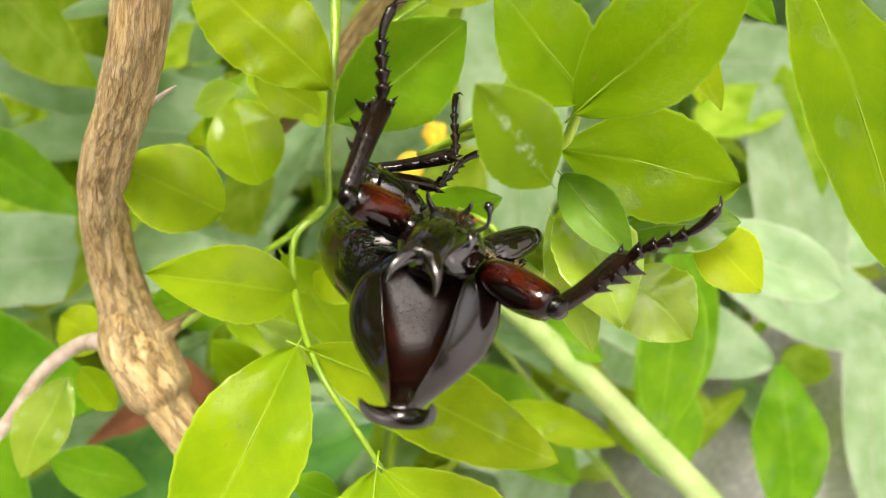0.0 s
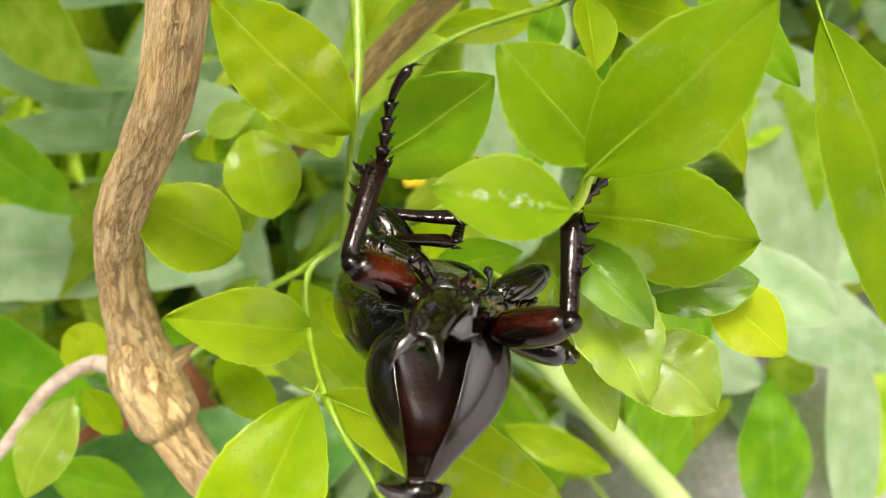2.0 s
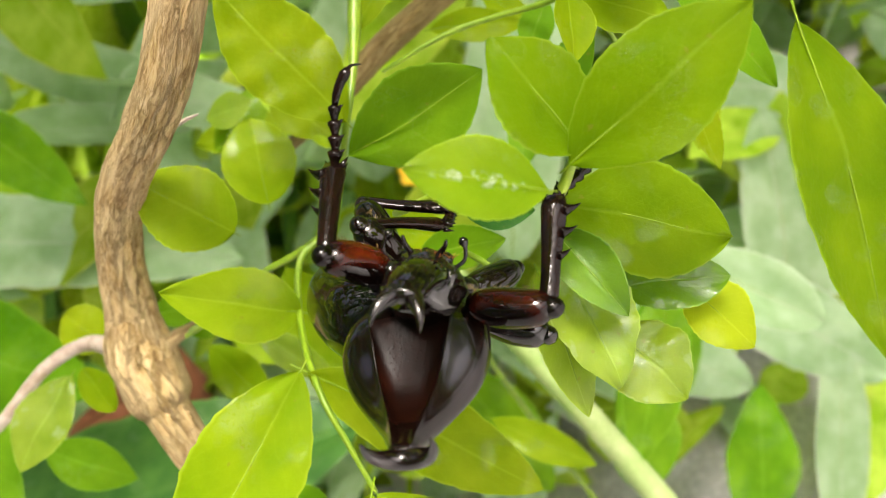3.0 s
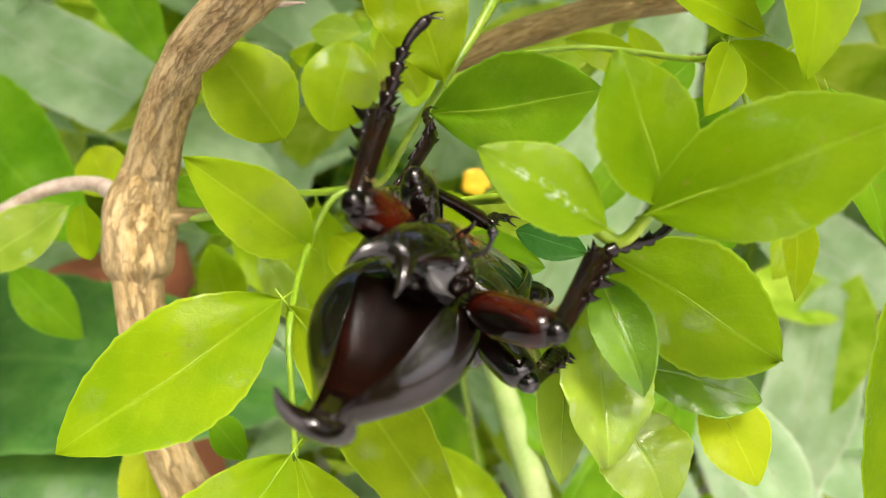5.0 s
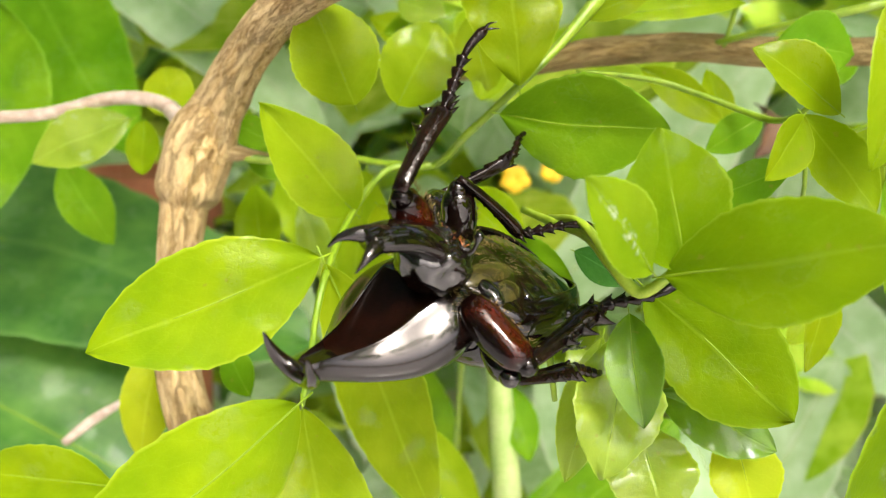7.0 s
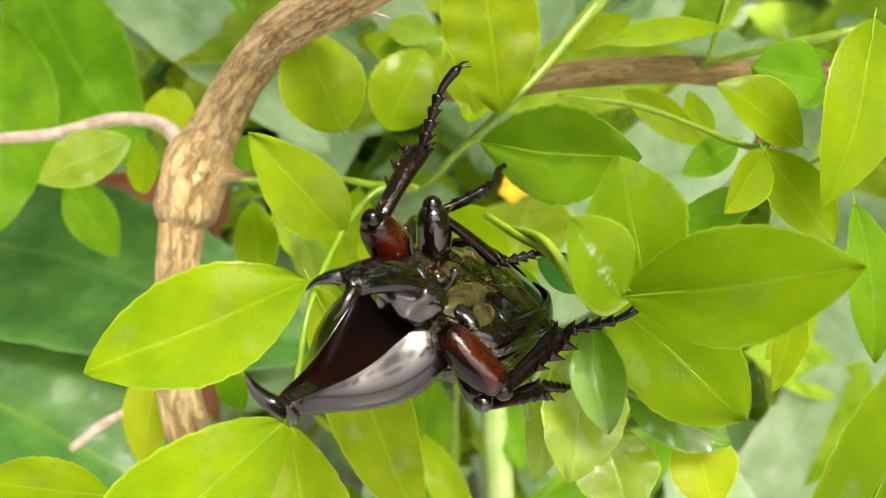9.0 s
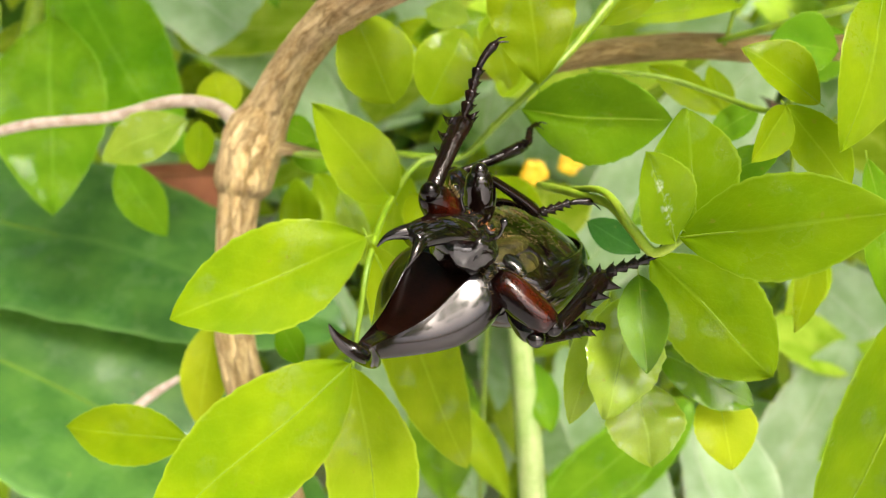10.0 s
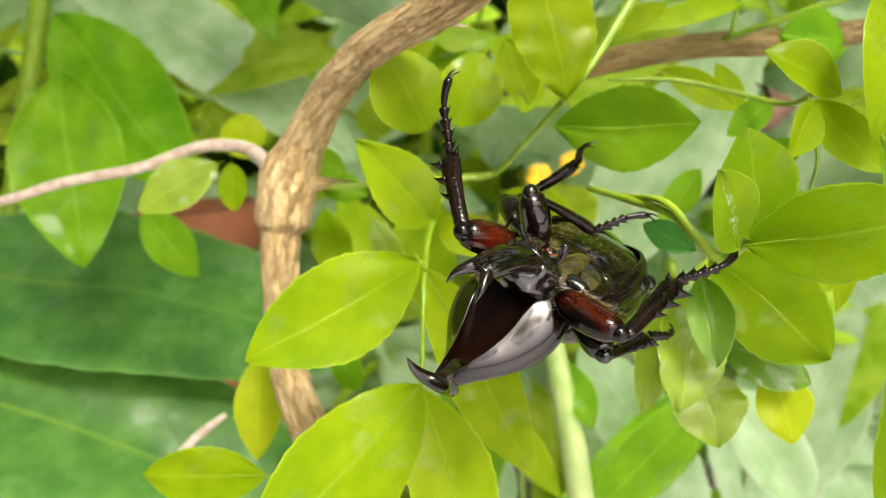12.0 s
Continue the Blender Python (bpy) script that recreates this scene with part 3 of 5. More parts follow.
leaf(shrub, (-0.1794, 0.3451, 0.4866), (-0.1594, 0.2960, 0.3998), 0.0497, (0.15, -0.85, 0.51), mat=leaf_bg, fold=.08)
leaf(shrub, (-0.2050, 0.4039, 0.5223), (-0.1270, 0.3619, 0.4212), 0.0590, (-0.08, -0.94, 0.33), mat=leaf_bg)
leaf(shrub, (-0.1326, 0.3011, 0.4236), (-0.1107, 0.2945, 0.3926), 0.0206, (-0.00, -0.98, 0.21), mat=leaf_bg)
leaf(shrub, (-0.0083, 0.2509, 0.4308), (-0.0128, 0.2561, 0.3821), 0.0249, (-0.10, -0.99, -0.10), mat=leaf_light, arch=.04)
leaf(shrub, (-0.0473, 0.2975, 0.4213), (-0.0245, 0.2896, 0.3915), 0.0202, (-0.06, -0.98, 0.21), mat=leaf_light)
leaf(shrub, (0.0261, 0.2923, 0.4672), (-0.0127, 0.2981, 0.4825), 0.0184, (-0.06, -0.98, 0.21), mat=leaf_light)
leaf(shrub, (0.0588, 0.2239, 0.4778), (0.0992, 0.2296, 0.4837), 0.0082, (0.1, -0.90, 0.42), fold=.2, mat=leaf_light)
leaf(shrub, (0.1489, 0.2583, 0.4778), (0.1256, 0.2507, 0.4641), 0.0191, (0.0, -0.96, 0.28), round=.6, mat=leaf_mid)
leaf(shrub, (0.0929, 0.2362, 0.4657), (0.0975, 0.2272, 0.4474), 0.0092, (0.1, -0.98, 0.15), fold=.2)
leaf(shrub, (0.0259, 0.2507, 0.4813), (0.0213, 0.2429, 0.4681), 0.0119, (0.1, -0.96, 0.25), round=.6, mat=leaf_light)
leaf(shrub, (0.0319, 0.2425, 0.4670), (0.0263, 0.2347, 0.4540), 0.0109, (-0.1, -0.96, 0.2), round=.6, mat=leaf_light)
leaf(shrub, (-0.0005, 0.2671, 0.4847), (0.0157, 0.2608, 0.4800), 0.0131, (0.1, -0.90, 0.42), mat=leaf_pale)
leaf(shrub, (-0.0329, 0.1984, 0.3746), (-0.0414, 0.2060, 0.3855), 0.0096, (0.0, -0.98, 0.2), mat=leaf_mid)
leaf(shrub, (0.0867, 0.2340, 0.4304), (0.0691, 0.2257, 0.4144), 0.0117, (0.0, -0.98, 0.2), mat=leaf_bg)
leaf(shrub, (0.1354, 0.2276, 0.4039), (0.1168, 0.2145, 0.3888), 0.0137, (0.1, -0.96, 0.2), mat=leaf_light)
leaf(shrub, (0.0521, 0.2053, 0.3892), (0.0618, 0.1974, 0.3763), 0.0107, (0.1, -0.96, 0.2), mat=leaf_pale)
leaf(shrub, (0.0149, 0.2751, 0.3296), (0.0370, 0.2574, 0.2953), 0.0146, (0.1, -0.96, 0.2), mat=leaf_light)
leaf(shrub, (0.0473, 0.2876, 0.3428), (0.0554, 0.2719, 0.3171), 0.0151, (0.1, -0.96, 0.2), mat=leaf_bg)
stem(shrub, "dry_twig", twig_bark, [(*(-0.1254, 0.2748, 0.3179), 0.0016), (*(-0.1144, 0.2765, 0.3271), 0.0020), (*(-0.1010, 0.2733, 0.3367), 0.0012)])

# the sprig that the beetle holds
sprig = thing("sprig", (0.0516, 0.1318, 0.4254), "swaying sprig of bright young leaves gripped by the beetle", "sprig")
stem(sprig, "stem", sprig_stem, [(0.0310, 0.1891, 0.4257, 0.0009), (0.0357, 0.1639, 0.4276, 0.0010), (0.0410, 0.1486, 0.4279, 0.0010), (0.0445, 0.1398, 0.4245, 0.0011), (0.0490, 0.1370, 0.4210, 0.0011), (0.0532, 0.1339, 0.4256, 0.0009)])
stem(sprig, "stem", sprig_stem, [(0.0445, 0.1398, 0.4245, 0.0010), (0.0397, 0.1492, 0.4303, 0.0008), (0.0354, 0.1690, 0.4276, 0.0008)])
leaf(sprig, (0.0546, 0.1330, 0.4263), (0.0480, 0.1327, 0.4491), 0.0205, (0.29, -0.95, 0.07), arch=.05, belly=.9, mat=leaf_fresh)
leaf(sprig, (0.0513, 0.1318, 0.4254), (0.0807, 0.1157, 0.4366), 0.0190, (-0.52, -0.84, 0.15), fold=.05, arch=.05, mat=leaf_fresh)
leaf(sprig, (0.0541, 0.1565, 0.4169), (0.0821, 0.1458, 0.3951), 0.0230, (-0.20, -0.96, 0.22), fold=.04, belly=1.1, round=.72, mat=leaf_fresh)
leaf(sprig, (0.0502, 0.1496, 0.4132), (0.0529, 0.1395, 0.3946), 0.0104, (-0.21, -0.87, 0.44), fold=.5, arch=.18, mat=leaf_wet_dark)
leaf(sprig, (0.0479, 0.1619, 0.4039), (0.0412, 0.1509, 0.3758), 0.0114, (0.07, -0.93, 0.35), arch=.05, mat=leaf_pale)
leaf(sprig, (0.0502, 0.1563, 0.4061), (0.0467, 0.1420, 0.3821), 0.0184, (0.17, -0.86, 0.49), arch=.1, fold=.2, waves=4, mat=leaf_wet)
leaf(sprig, (0.0602, 0.1597, 0.3932), (0.0837, 0.1538, 0.3847), 0.0135, (-0.05, -0.88, 0.48), arch=.04, waves=3, mat=leaf_wet_dark)
leaf(sprig, (0.0770, 0.1623, 0.3850), (0.0815, 0.1530, 0.3682), 0.0160, (0.04, -0.84, 0.54), arch=.05, mat=leaf_yellow)
leaf(sprig, (0.0575, 0.1613, 0.3850), (0.0625, 0.1519, 0.3670), 0.0190, (-0.06, -0.86, 0.51), arch=.08, waves=3, mat=leaf_wet)
leaf(sprig, (0.0414, 0.1696, 0.4205), (0.0541, 0.1644, 0.4152), 0.0079, (-0.23, -0.91, 0.34), mat=leaf_dark)
bent_leaf = leaf(sprig, (0.0468, 0.1251, 0.4304), (0.0310, 0.1265, 0.4453), 0.0126, (0.22, -0.92, 0.32), fold=.06, arch=.04, mat=leaf_waxy)


# ---- plants behind ----
broad_plant = thing("broad_leaved_plant", (-0.35, 0.46, 0.0), "plant with long broad glossy green leaves", "plant")


def strap(plant, base, tip, width, normal, mat=None, fold=0.12, arch=0.05):
    ob = leaf(plant, base, tip, width, normal, fold=fold, arch=arch, belly=0.9, round=0.55, mat=mat or leaf_strap, stalk=0.02)
    return ob


strap(broad_plant, (-0.2482, 0.4982, 0.5814), (-0.0538, 0.4648, 0.4242), 0.0645, (0.30, -0.79, 0.53), mat=leaf_strap_pale)
strap(broad_plant, (-0.3393, 0.3964, 0.3910), (-0.0491, 0.4010, 0.3163), 0.1157, (0.22, -0.54, 0.81))
strap(broad_plant, (-0.2879, 0.3449, 0.3411), (-0.0445, 0.3384, 0.2142), 0.1085, (0.38, -0.52, 0.76))
leaf(broad_plant, (0.1311, 0.6174, 0.3245), (0.2711, 0.6204, 0.4831), 0.0745, (0.26, -0.94, -0.21), mat=leaf_strap_pale, round=.5)
leaf(broad_plant, (0.2220, 0.5055, 0.2309), (0.3216, 0.4541, 0.1336), 0.0780, (0.16, -0.79, 0.59), mat=leaf_strap_pale, round=.6)
leaf(broad_plant, (0.1087, 0.2808, 0.3283), (0.0502, 0.2697, 0.2758), 0.0276, (-0.00, -0.98, 0.21), mat=leaf_bg)
leaf(broad_plant, (-0.0544, 0.5155, 0.2781), (0.0421, 0.4881, 0.1493), 0.0571, (0.00, -0.98, 0.21), mat=leaf_strap_pale, round=.6)
leaf(broad_plant, (0.2703, 0.5283, 0.3382), (0.3756, 0.5100, 0.2523), 0.0607, (-0.00, -0.98, 0.21), mat=leaf_strap_pale, round=.6)
leaf(broad_plant, (0.0949, 0.7448, 0.1063), (0.3549, 0.7908, 0.3225), 0.1321, (0.10, -0.99, 0.09), mat=leaf_strap_pale, round=.5)
leaf(broad_plant, (0.3564, 0.8474, 0.3483), (0.5774, 0.8861, 0.5307), 0.1058, (0.06, -0.99, 0.14), mat=leaf_strap_pale, round=.5)
leaf(broad_plant, (0.3675, 0.6233, 0.0157), (0.4073, 0.6801, 0.2828), 0.1090, (0.18, -0.97, 0.18), mat=leaf_strap_pale, round=.5)
leaf(broad_plant, (0.1322, 0.6411, 0.0033), (0.0562, 0.6898, 0.2322), 0.0805, (0.24, -0.93, 0.28), mat=leaf_strap_pale, round=.5)
leaf(broad_plant, (0.1906, 0.8775, 0.4901), (0.3909, 0.9062, 0.6253), 0.0963, (0.06, -0.99, 0.12), mat=leaf_strap_pale, round=.5)
leaf(broad_plant, (0.1035, 0.3985, 0.0779), (0.1628, 0.4039, 0.1689), 0.0491, (-0.12, -0.98, 0.14), mat=leaf_bg)
leaf(broad_plant, (0.0828, 0.4172, 0.3023), (0.1514, 0.3868, 0.1811), 0.0505, (-0.06, -0.98, 0.21), mat=leaf_strap_pale, round=.6)
leaf(broad_plant, (0.1909, 0.4774, 0.2333), (0.2622, 0.4392, 0.0767), 0.0616, (-0.06, -0.98, 0.21), mat=leaf_strap_pale, round=.6)
leaf(broad_plant, (0.0562, 0.3728, 0.1829), (0.0955, 0.3813, 0.2340), 0.0422, (-0.06, -0.98, 0.21), mat=leaf_bg)
leaf(broad_plant, (0.1595, 0.4292, -0.0009), (0.2490, 0.4513, 0.1290), 0.0404, (-0.06, -0.98, 0.21), mat=leaf_strap_pale, round=.5)
leaf(broad_plant, (0.0089, 0.4975, 0.2720), (0.0134, 0.4719, 0.1541), 0.0555, (-0.06, -0.98, 0.21), mat=leaf_bg)
leaf(broad_plant, (-0.1150, 0.5058, 0.6549), (0.0260, 0.4349, 0.4630), 0.0370, (-0.33, -0.94, 0.11), mat=leaf_strap_pale, round=.5)
leaf(broad_plant, (-0.1149, 0.4283, 0.5808), (-0.0832, 0.3878, 0.4971), 0.0311, (-0.08, -0.91, 0.41), mat=leaf_bg)
for k in range(3):
    bm = bmesh.new()
    foot = Vector((0.02 * k, 0.01 * k, 0))
    top = [Vector((-0.2266, 0.4549, 0.57)), Vector((-0.3263, 0.3988, 0.4021)), Vector((-0.2732, 0.3449, 0.3411))][k] - broad_plant.location
    sweep(bm, smooth_line([foot, foot.lerp(top, 0.5) + Vector((-0.02, 0, 0.03)), top], 8), [0.006] * 17, 8)
    part("leaf_stalk", bm, green_stem, broad_plant)

pale_plant = thing("pale_leaved_plant", (0.22, 0.66, 0.0), "plant with long pale blue-green leaves", "plant")
leaf(pale_plant, (0.0841, 0.4746, 0.3109), (0.2372, 0.5031, 0.5057), 0.0720, (0.12, -0.93, 0.34), mat=leaf_strap_pale, round=.55, fold=.2)
leaf(pale_plant, (0.2759, 0.5368, 0.3290), (0.4082, 0.5697, 0.5491), 0.0950, (0.12, -0.93, 0.34), mat=leaf_strap_pale, round=.55, fold=.2)
leaf(pale_plant, (0.0502, 0.6160, 0.3980), (0.1310, 0.6358, 0.5580), 0.0800, (0.12, -0.93, 0.34), mat=leaf_strap_pale, round=.55, fold=.2)
leaf(pale_plant, (0.0685, 0.3817, 0.2084), (0.1581, 0.3868, 0.2807), 0.0450, (0.12, -0.93, 0.34), mat=leaf_bg, round=.55, fold=.2)
leaf(pale_plant, (0.2140, 0.4558, 0.1340), (0.3005, 0.4772, 0.2923), 0.0700, (0.12, -0.93, 0.34), mat=leaf_strap_pale, round=.55, fold=.2)
leaf(pale_plant, (0.1396, 0.3291, 0.3035), (0.1720, 0.3089, 0.2449), 0.0350, (0.12, -0.93, 0.34), mat=leaf_strap_pale, round=.55, fold=.2)
leaf(pale_plant, (-0.1069, 0.5887, 0.3539), (-0.0204, 0.6216, 0.5749), 0.0700, (0.12, -0.93, 0.34), mat=leaf_strap_pale, round=.55, fold=.2)
for k, top in enumerate(((0.17, 0.50, 0.33), (0.30, 0.55, 0.36), (0.10, 0.62, 0.42))):
    bm = bmesh.new()
    foot = Vector((0.015 * k, 0.01 * k, 0))
    sweep(bm, smooth_line([foot, foot.lerp(Vector(top) - pale_plant.location, 0.5) + Vector((0.01, 0, 0.02)), Vector(top) - pale_plant.location], 8), [0.005] * 17, 8)
    part("leaf_stalk", bm, green_stem, pale_plant)

dead_leaf = thing("dead_leaf", (0.1528, 0.3258, 0.4344), "curled brown dead leaf caught among the leaves", "dead leaf")
bm = blade_mesh(0.026, 0.020, 0.5, 0.16, 0.9, 0.8, 4, 5.0, curl=0.5)
part("blade", bm, dry_leaf, dead_leaf).rotation_euler = (1.2, 0.3, 0.5)

flower = thing("flower_sprig", (0.03, 0.30, 0.0), "small yellow flowers on a thin green stalk", "flower")
bm = bmesh.new()
sweep(bm, smooth_line([(0.01, 0.05, 0), (0, 0.03, 0.25), (0, 0, 0.42)], 8), [0.0015] * 17, 6)
part("stalk", bm, green_stem, flower)
for n, (x, y, z) in enumerate([(0.0870, 0.4524, 0.4140), (0.0593, 0.4111, 0.4120)]):
    bm = bmesh.new()
    for k in range(5):
        a = 2 * math.pi * k / 5 + n
        blob(bm, (0.0042 * math.cos(a), -0.001, 0.0042 * math.sin(a)), (0.0046, 0.0011, 0.0040), 8, 0.25, 300)
    ob = part("blossom", bm, petal, flower)
    ob.location = Vector((x, y, z)) - flower.location

pot = thing("clay_pot", (-0.175, 0.50, 0.0), "red-brown clay pot half hidden behind leaves", "pot")
bm = bmesh.new()
prof = [(0.0, 0.0), (0.026, 0.0), (0.032, 0.2), (0.038, 0.367), (0.044, 0.369), (0.044, 0.398), (0.040, 0.40), (0.036, 0.37), (0.0, 0.35)]
loft(bm, [[Vector((max(r, 0.001) * math.cos(a), max(r, 0.001) * math.sin(a), z)) for a in [2 * math.pi * k / 32 for k in range(32)]] for r, z in prof])
part("body", bm, clay, pot)


def undergrowth(name, count, box, size, seed, label, mats, keep=None):
    """Many small leaves in one mesh, each with its own tilt."""
    rnd = random.Random(seed)
    verts, faces, uvs, mi = [], [], [], []
    made = 0
    while made < count:
        p = Vector([rnd.uniform(a, b) for a, b in box])
        if keep and not keep(p):
            continue
        made += 1
        ln = rnd.uniform(*size)
        w = ln * rnd.uniform(0.35, 0.6)
        q = Euler((rnd.uniform(-1.2, 0.7), rnd.uniform(-0.8, 0.8), rnd.uniform(0, 6.28))).to_matrix()
        which = rnd.randrange(len(mats))
        grid = []
        for i in range(6):
            s = i / 5
            hw = max(0.02, math.sin(math.pi * s ** 0.9) ** 0.8) * w / 2
            row = []
            for u in (-1, 0, 1):
                verts.append(p + q @ Vector((u * hw, s * ln, 0.15 * abs(u) * hw - 0.12 * ln * s * s)))
                uvs.append((u / 2 + 0.5, s))
                row.append(len(verts) - 1)
            grid.append(row)
        for a, b in zip(grid, grid[1:]):
            for j in (0, 1):
                faces.append((a[j], a[j + 1], b[j + 1], b[j]))
                mi.append(which)
    me = bpy.data.meshes.new(name)
    me.from_pydata(verts, [], faces)
    layer = me.uv_layers.new(name="UVMap")
    for poly in me.polygons:
        poly.use_smooth = True
        poly.material_index = mi[poly.index]
        for li in poly.loop_indices:
            layer.data[li].uv = uvs[me.loops[li].vertex_index]
    for m in mats:
        me.materials.append(m)
    return tagged(new(name, me), label, "foliage", kind="stuff")


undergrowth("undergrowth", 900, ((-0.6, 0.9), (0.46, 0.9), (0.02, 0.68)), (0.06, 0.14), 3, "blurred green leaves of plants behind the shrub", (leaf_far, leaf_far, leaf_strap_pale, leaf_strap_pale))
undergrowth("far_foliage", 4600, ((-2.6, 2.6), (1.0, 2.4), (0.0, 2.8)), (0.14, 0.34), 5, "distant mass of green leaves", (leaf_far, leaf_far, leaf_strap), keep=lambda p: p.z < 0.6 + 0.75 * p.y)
# Unseen leaves added so that dark green, not open sky, reflects in the beetle.
undergrowth("hedge", 5600, ((-3.0, 3.0), (-3.0, 3.0), (0.0, 2.4)), (0.14, 0.3), 8, "unseen leaf wall added around the camera to block sky reflections", (leaf_mid, leaf_strap, leaf_dark), keep=lambda p: 1.7 < math.hypot(p.x, p.y) < 2.9 and p.y < 1.2 and not (p.x > 0.0 and p.y < -0.45 * p.x))
# Unseen canopy added to block sky and darken the beetle's reflections; sun gap kept.
undergrowth("crown_foliage", 900, ((-1.1, 1.1), (-0.75, 0.5), (0.75, 1.2)), (0.07, 0.14), 11, "unseen dark leaves added overhead to shade the scene", (leaf_mid, leaf_dark), keep=lambda p: p.z > 0.75 + 0.6 * max(0.0, -p.y - 0.3) and not (p.x < -0.2 and p.y < 0.0) and (p - Vector((0, 0.17, 0.42))).angle(Vector((0.26, -0.56, 0.79))) > 0.27)

# dense dark thicket closing the view behind the leaves
bm = bmesh.new()
cols = [[bm.verts.new((x, 3.0 - 0.06 * x * x + 0.15 * noise.noise(Vector((x * 3, z * 3, 0))), z)) for z in np.linspace(-0.05, 2.8, 22)] for x in np.linspace(-4.5, 4.5, 70)]
for a, b in zip(cols, cols[1:]):
    for k in range(21):
        bm.faces.new((a[k], b[k], b[k + 1], a[k + 1]))
tagged(link_mesh("backdrop", bm, thicket), "dark green thicket far behind the shrub", "thicket", kind="structure")



# ---- the beetle ----
CM = 0.01


def cm(*rows):
    return [tuple(v * CM for v in r) for r in rows]


def beetle_at(name):
    return thing(name, (0, 0, 0), "glossy black and maroon horned rhinoceros beetle hanging under a twig", "beetle")


beetle = beetle_at("beetle")


def rolled(bm):
    """The shield and its horn, turned a little about the body's long axis."""
    bmesh.ops.rotate(bm, verts=bm.verts, cent=(0, 0, 0.003), matrix=Matrix.Rotation(radians(13), 3, "Y"))


def pronotum():
    """Domed shield drawn out into the forward horn; hollow glossy face below the horn."""
    rows = smooth_line(cm(
        # y, half width, top, bottom, hollow
        (-0.45, 0.95, 0.66, -0.60, 0.0), (-0.25, 1.10, 0.80, -0.80, 0.0), (0.15, 1.25, 0.96, -0.88, 0.0), (0.55, 1.28, 1.10, -0.66, 0.04),
        (0.92, 1.14, 1.20, -0.20, 0.16), (1.25, 0.88, 1.28, 0.26, 0.26), (1.55, 0.64, 1.34, 0.56, 0.26), (1.84, 0.46, 1.37, 0.74, 0.20),
        (2.1, 0.33, 1.39, 0.87, 0.12), (2.32, 0.25, 1.39, 0.97, 0.08), (2.44, 0.22, 1.38, 1.04, 0.04), (2.52, 0.17, 1.35, 1.09, 0.02), (2.56, 0.1, 1.30, 1.14, 0.0)), 4)
    upper = [math.pi * k / 22 for k in range(23)]
    half = [0.995, 0.97, 0.93, 0.87, 0.8, 0.72, 0.64, 0.56, 0.5, 0.465, 0.44, 0.42, 0.40, 0.375, 0.34, 0.28, 0.2, 0.1]
    lower = [-u for u in half] + [0.0] + half[::-1]
    n = len(upper) + len(lower)
    rings = []
    for y, hw, top, bot, hollow in rows:
        mid, hz = (top + bot) / 2, (top - bot) / 2
        g = min(1.0, max(0.0, (y / CM - 0.45) / 0.6))
        ridge = 0.56 + 0.20 * min(1.0, max(0.0, (y / CM - 1.0) / 1.2))
        ring = [Vector((hw * math.copysign(abs(math.cos(a)) ** 0.86, math.cos(a)), y, mid + hz * math.sin(a) ** 0.9)) for a in upper]
        for w in lower:
            v = abs(w) * ridge / 0.42 if abs(w) <= 0.42 else ridge + (abs(w) - 0.42) * (1 - ridge) / 0.58
            u = math.copysign(v, w)
            bowl = (1 - v * v) ** 0.5
            if v > ridge:
                flank = ((1 - v) / (1 - ridge)) ** 0.58
                d = bowl * (1 - g) + g * (0.3 * bowl + 0.7 * flank)
            else:
                d = bowl * (1 - g) + g * (0.3 * bowl + 0.7)
                d -= hollow / hz * (1 - (v / ridge) ** 4) * 1.0
            d += g * 0.05 * math.exp(-((v - ridge) / 0.04) ** 2)
            ring.append(Vector((hw * u, y, mid - hz * d)))
        rings.append(ring)
    bm = bmesh.new()
    loft(bm, rings)
    # the rough hollow face between the ridges
    bm.faces.ensure_lookup_table()
    for i, f in enumerate(bm.faces):
        c = f.calc_center_median()
        if i < n * (len(rings) - 1) and 23 + 12 <= i % n < 23 + 24 and 0.006 < c.y < 0.0190 + 0.001 * noise.noise(c * 900):
            f.material_index = 1
    rolled(bm)
    return part("pronotum", bm, (chitin_brown, chitin_face), beetle, "glossy dark maroon shield with a forward horn")


shield = pronotum()
bm = bmesh.new()
side = ((0.22, 2.60, 1.27), (0.36, 2.74, 1.19), (0.46, 2.92, 1.04), (0.49, 3.14, 0.82))
line = smooth_line(cm(*[(0.06 - x, y, z) for x, y, z in side[::-1]], (0.04, 2.54, 1.30), *[(0.06 + x, y, z) for x, y, z in side]), 5)
sweep(bm, line, [CM * 0.155 * max(0.0, 1 - abs(i / 20 - 1) ** 1.6) ** 0.8 + 0.00006 for i in range(41)], 14)
rolled(bm)
part("horn_fork", bm, chitin, shield, "black crescent fork at the horn tip")

# head with its curved forked horn
bm = bmesh.new()
blob(bm, (0, 0.0070, -0.0096), (0.0068, 0.0076, 0.0058), 48, 0.18, 330)
blob(bm, (0, 0.0076, -0.0130), (0.0046, 0.0040, 0.0030), 28, 0.16, 600)
for s in (-1, 1):
    blob(bm, (s * 0.0046, 0.0086, -0.0118), (0.0020, 0.0032, 0.0022), 16, 0.22, 700)
    blob(bm, (s * 0.0030, 0.0060, -0.0146), (0.0018, 0.0020, 0.0012), 12, 0.2, 900)
    sweep(bm, smooth_line(cm((s * 0.30, 1.25, -1.16), (s * 0.52, 0.98, -1.20), (s * 0.62, 0.62, -1.12), (s * 0.56, 0.30, -0.98)), 5), [CM * (0.05 + 0.05 * math.sin(math.pi * i / 15)) for i in range(16)], 8)
head = part("head", bm, chitin_pitted, beetle, "pitted black head")
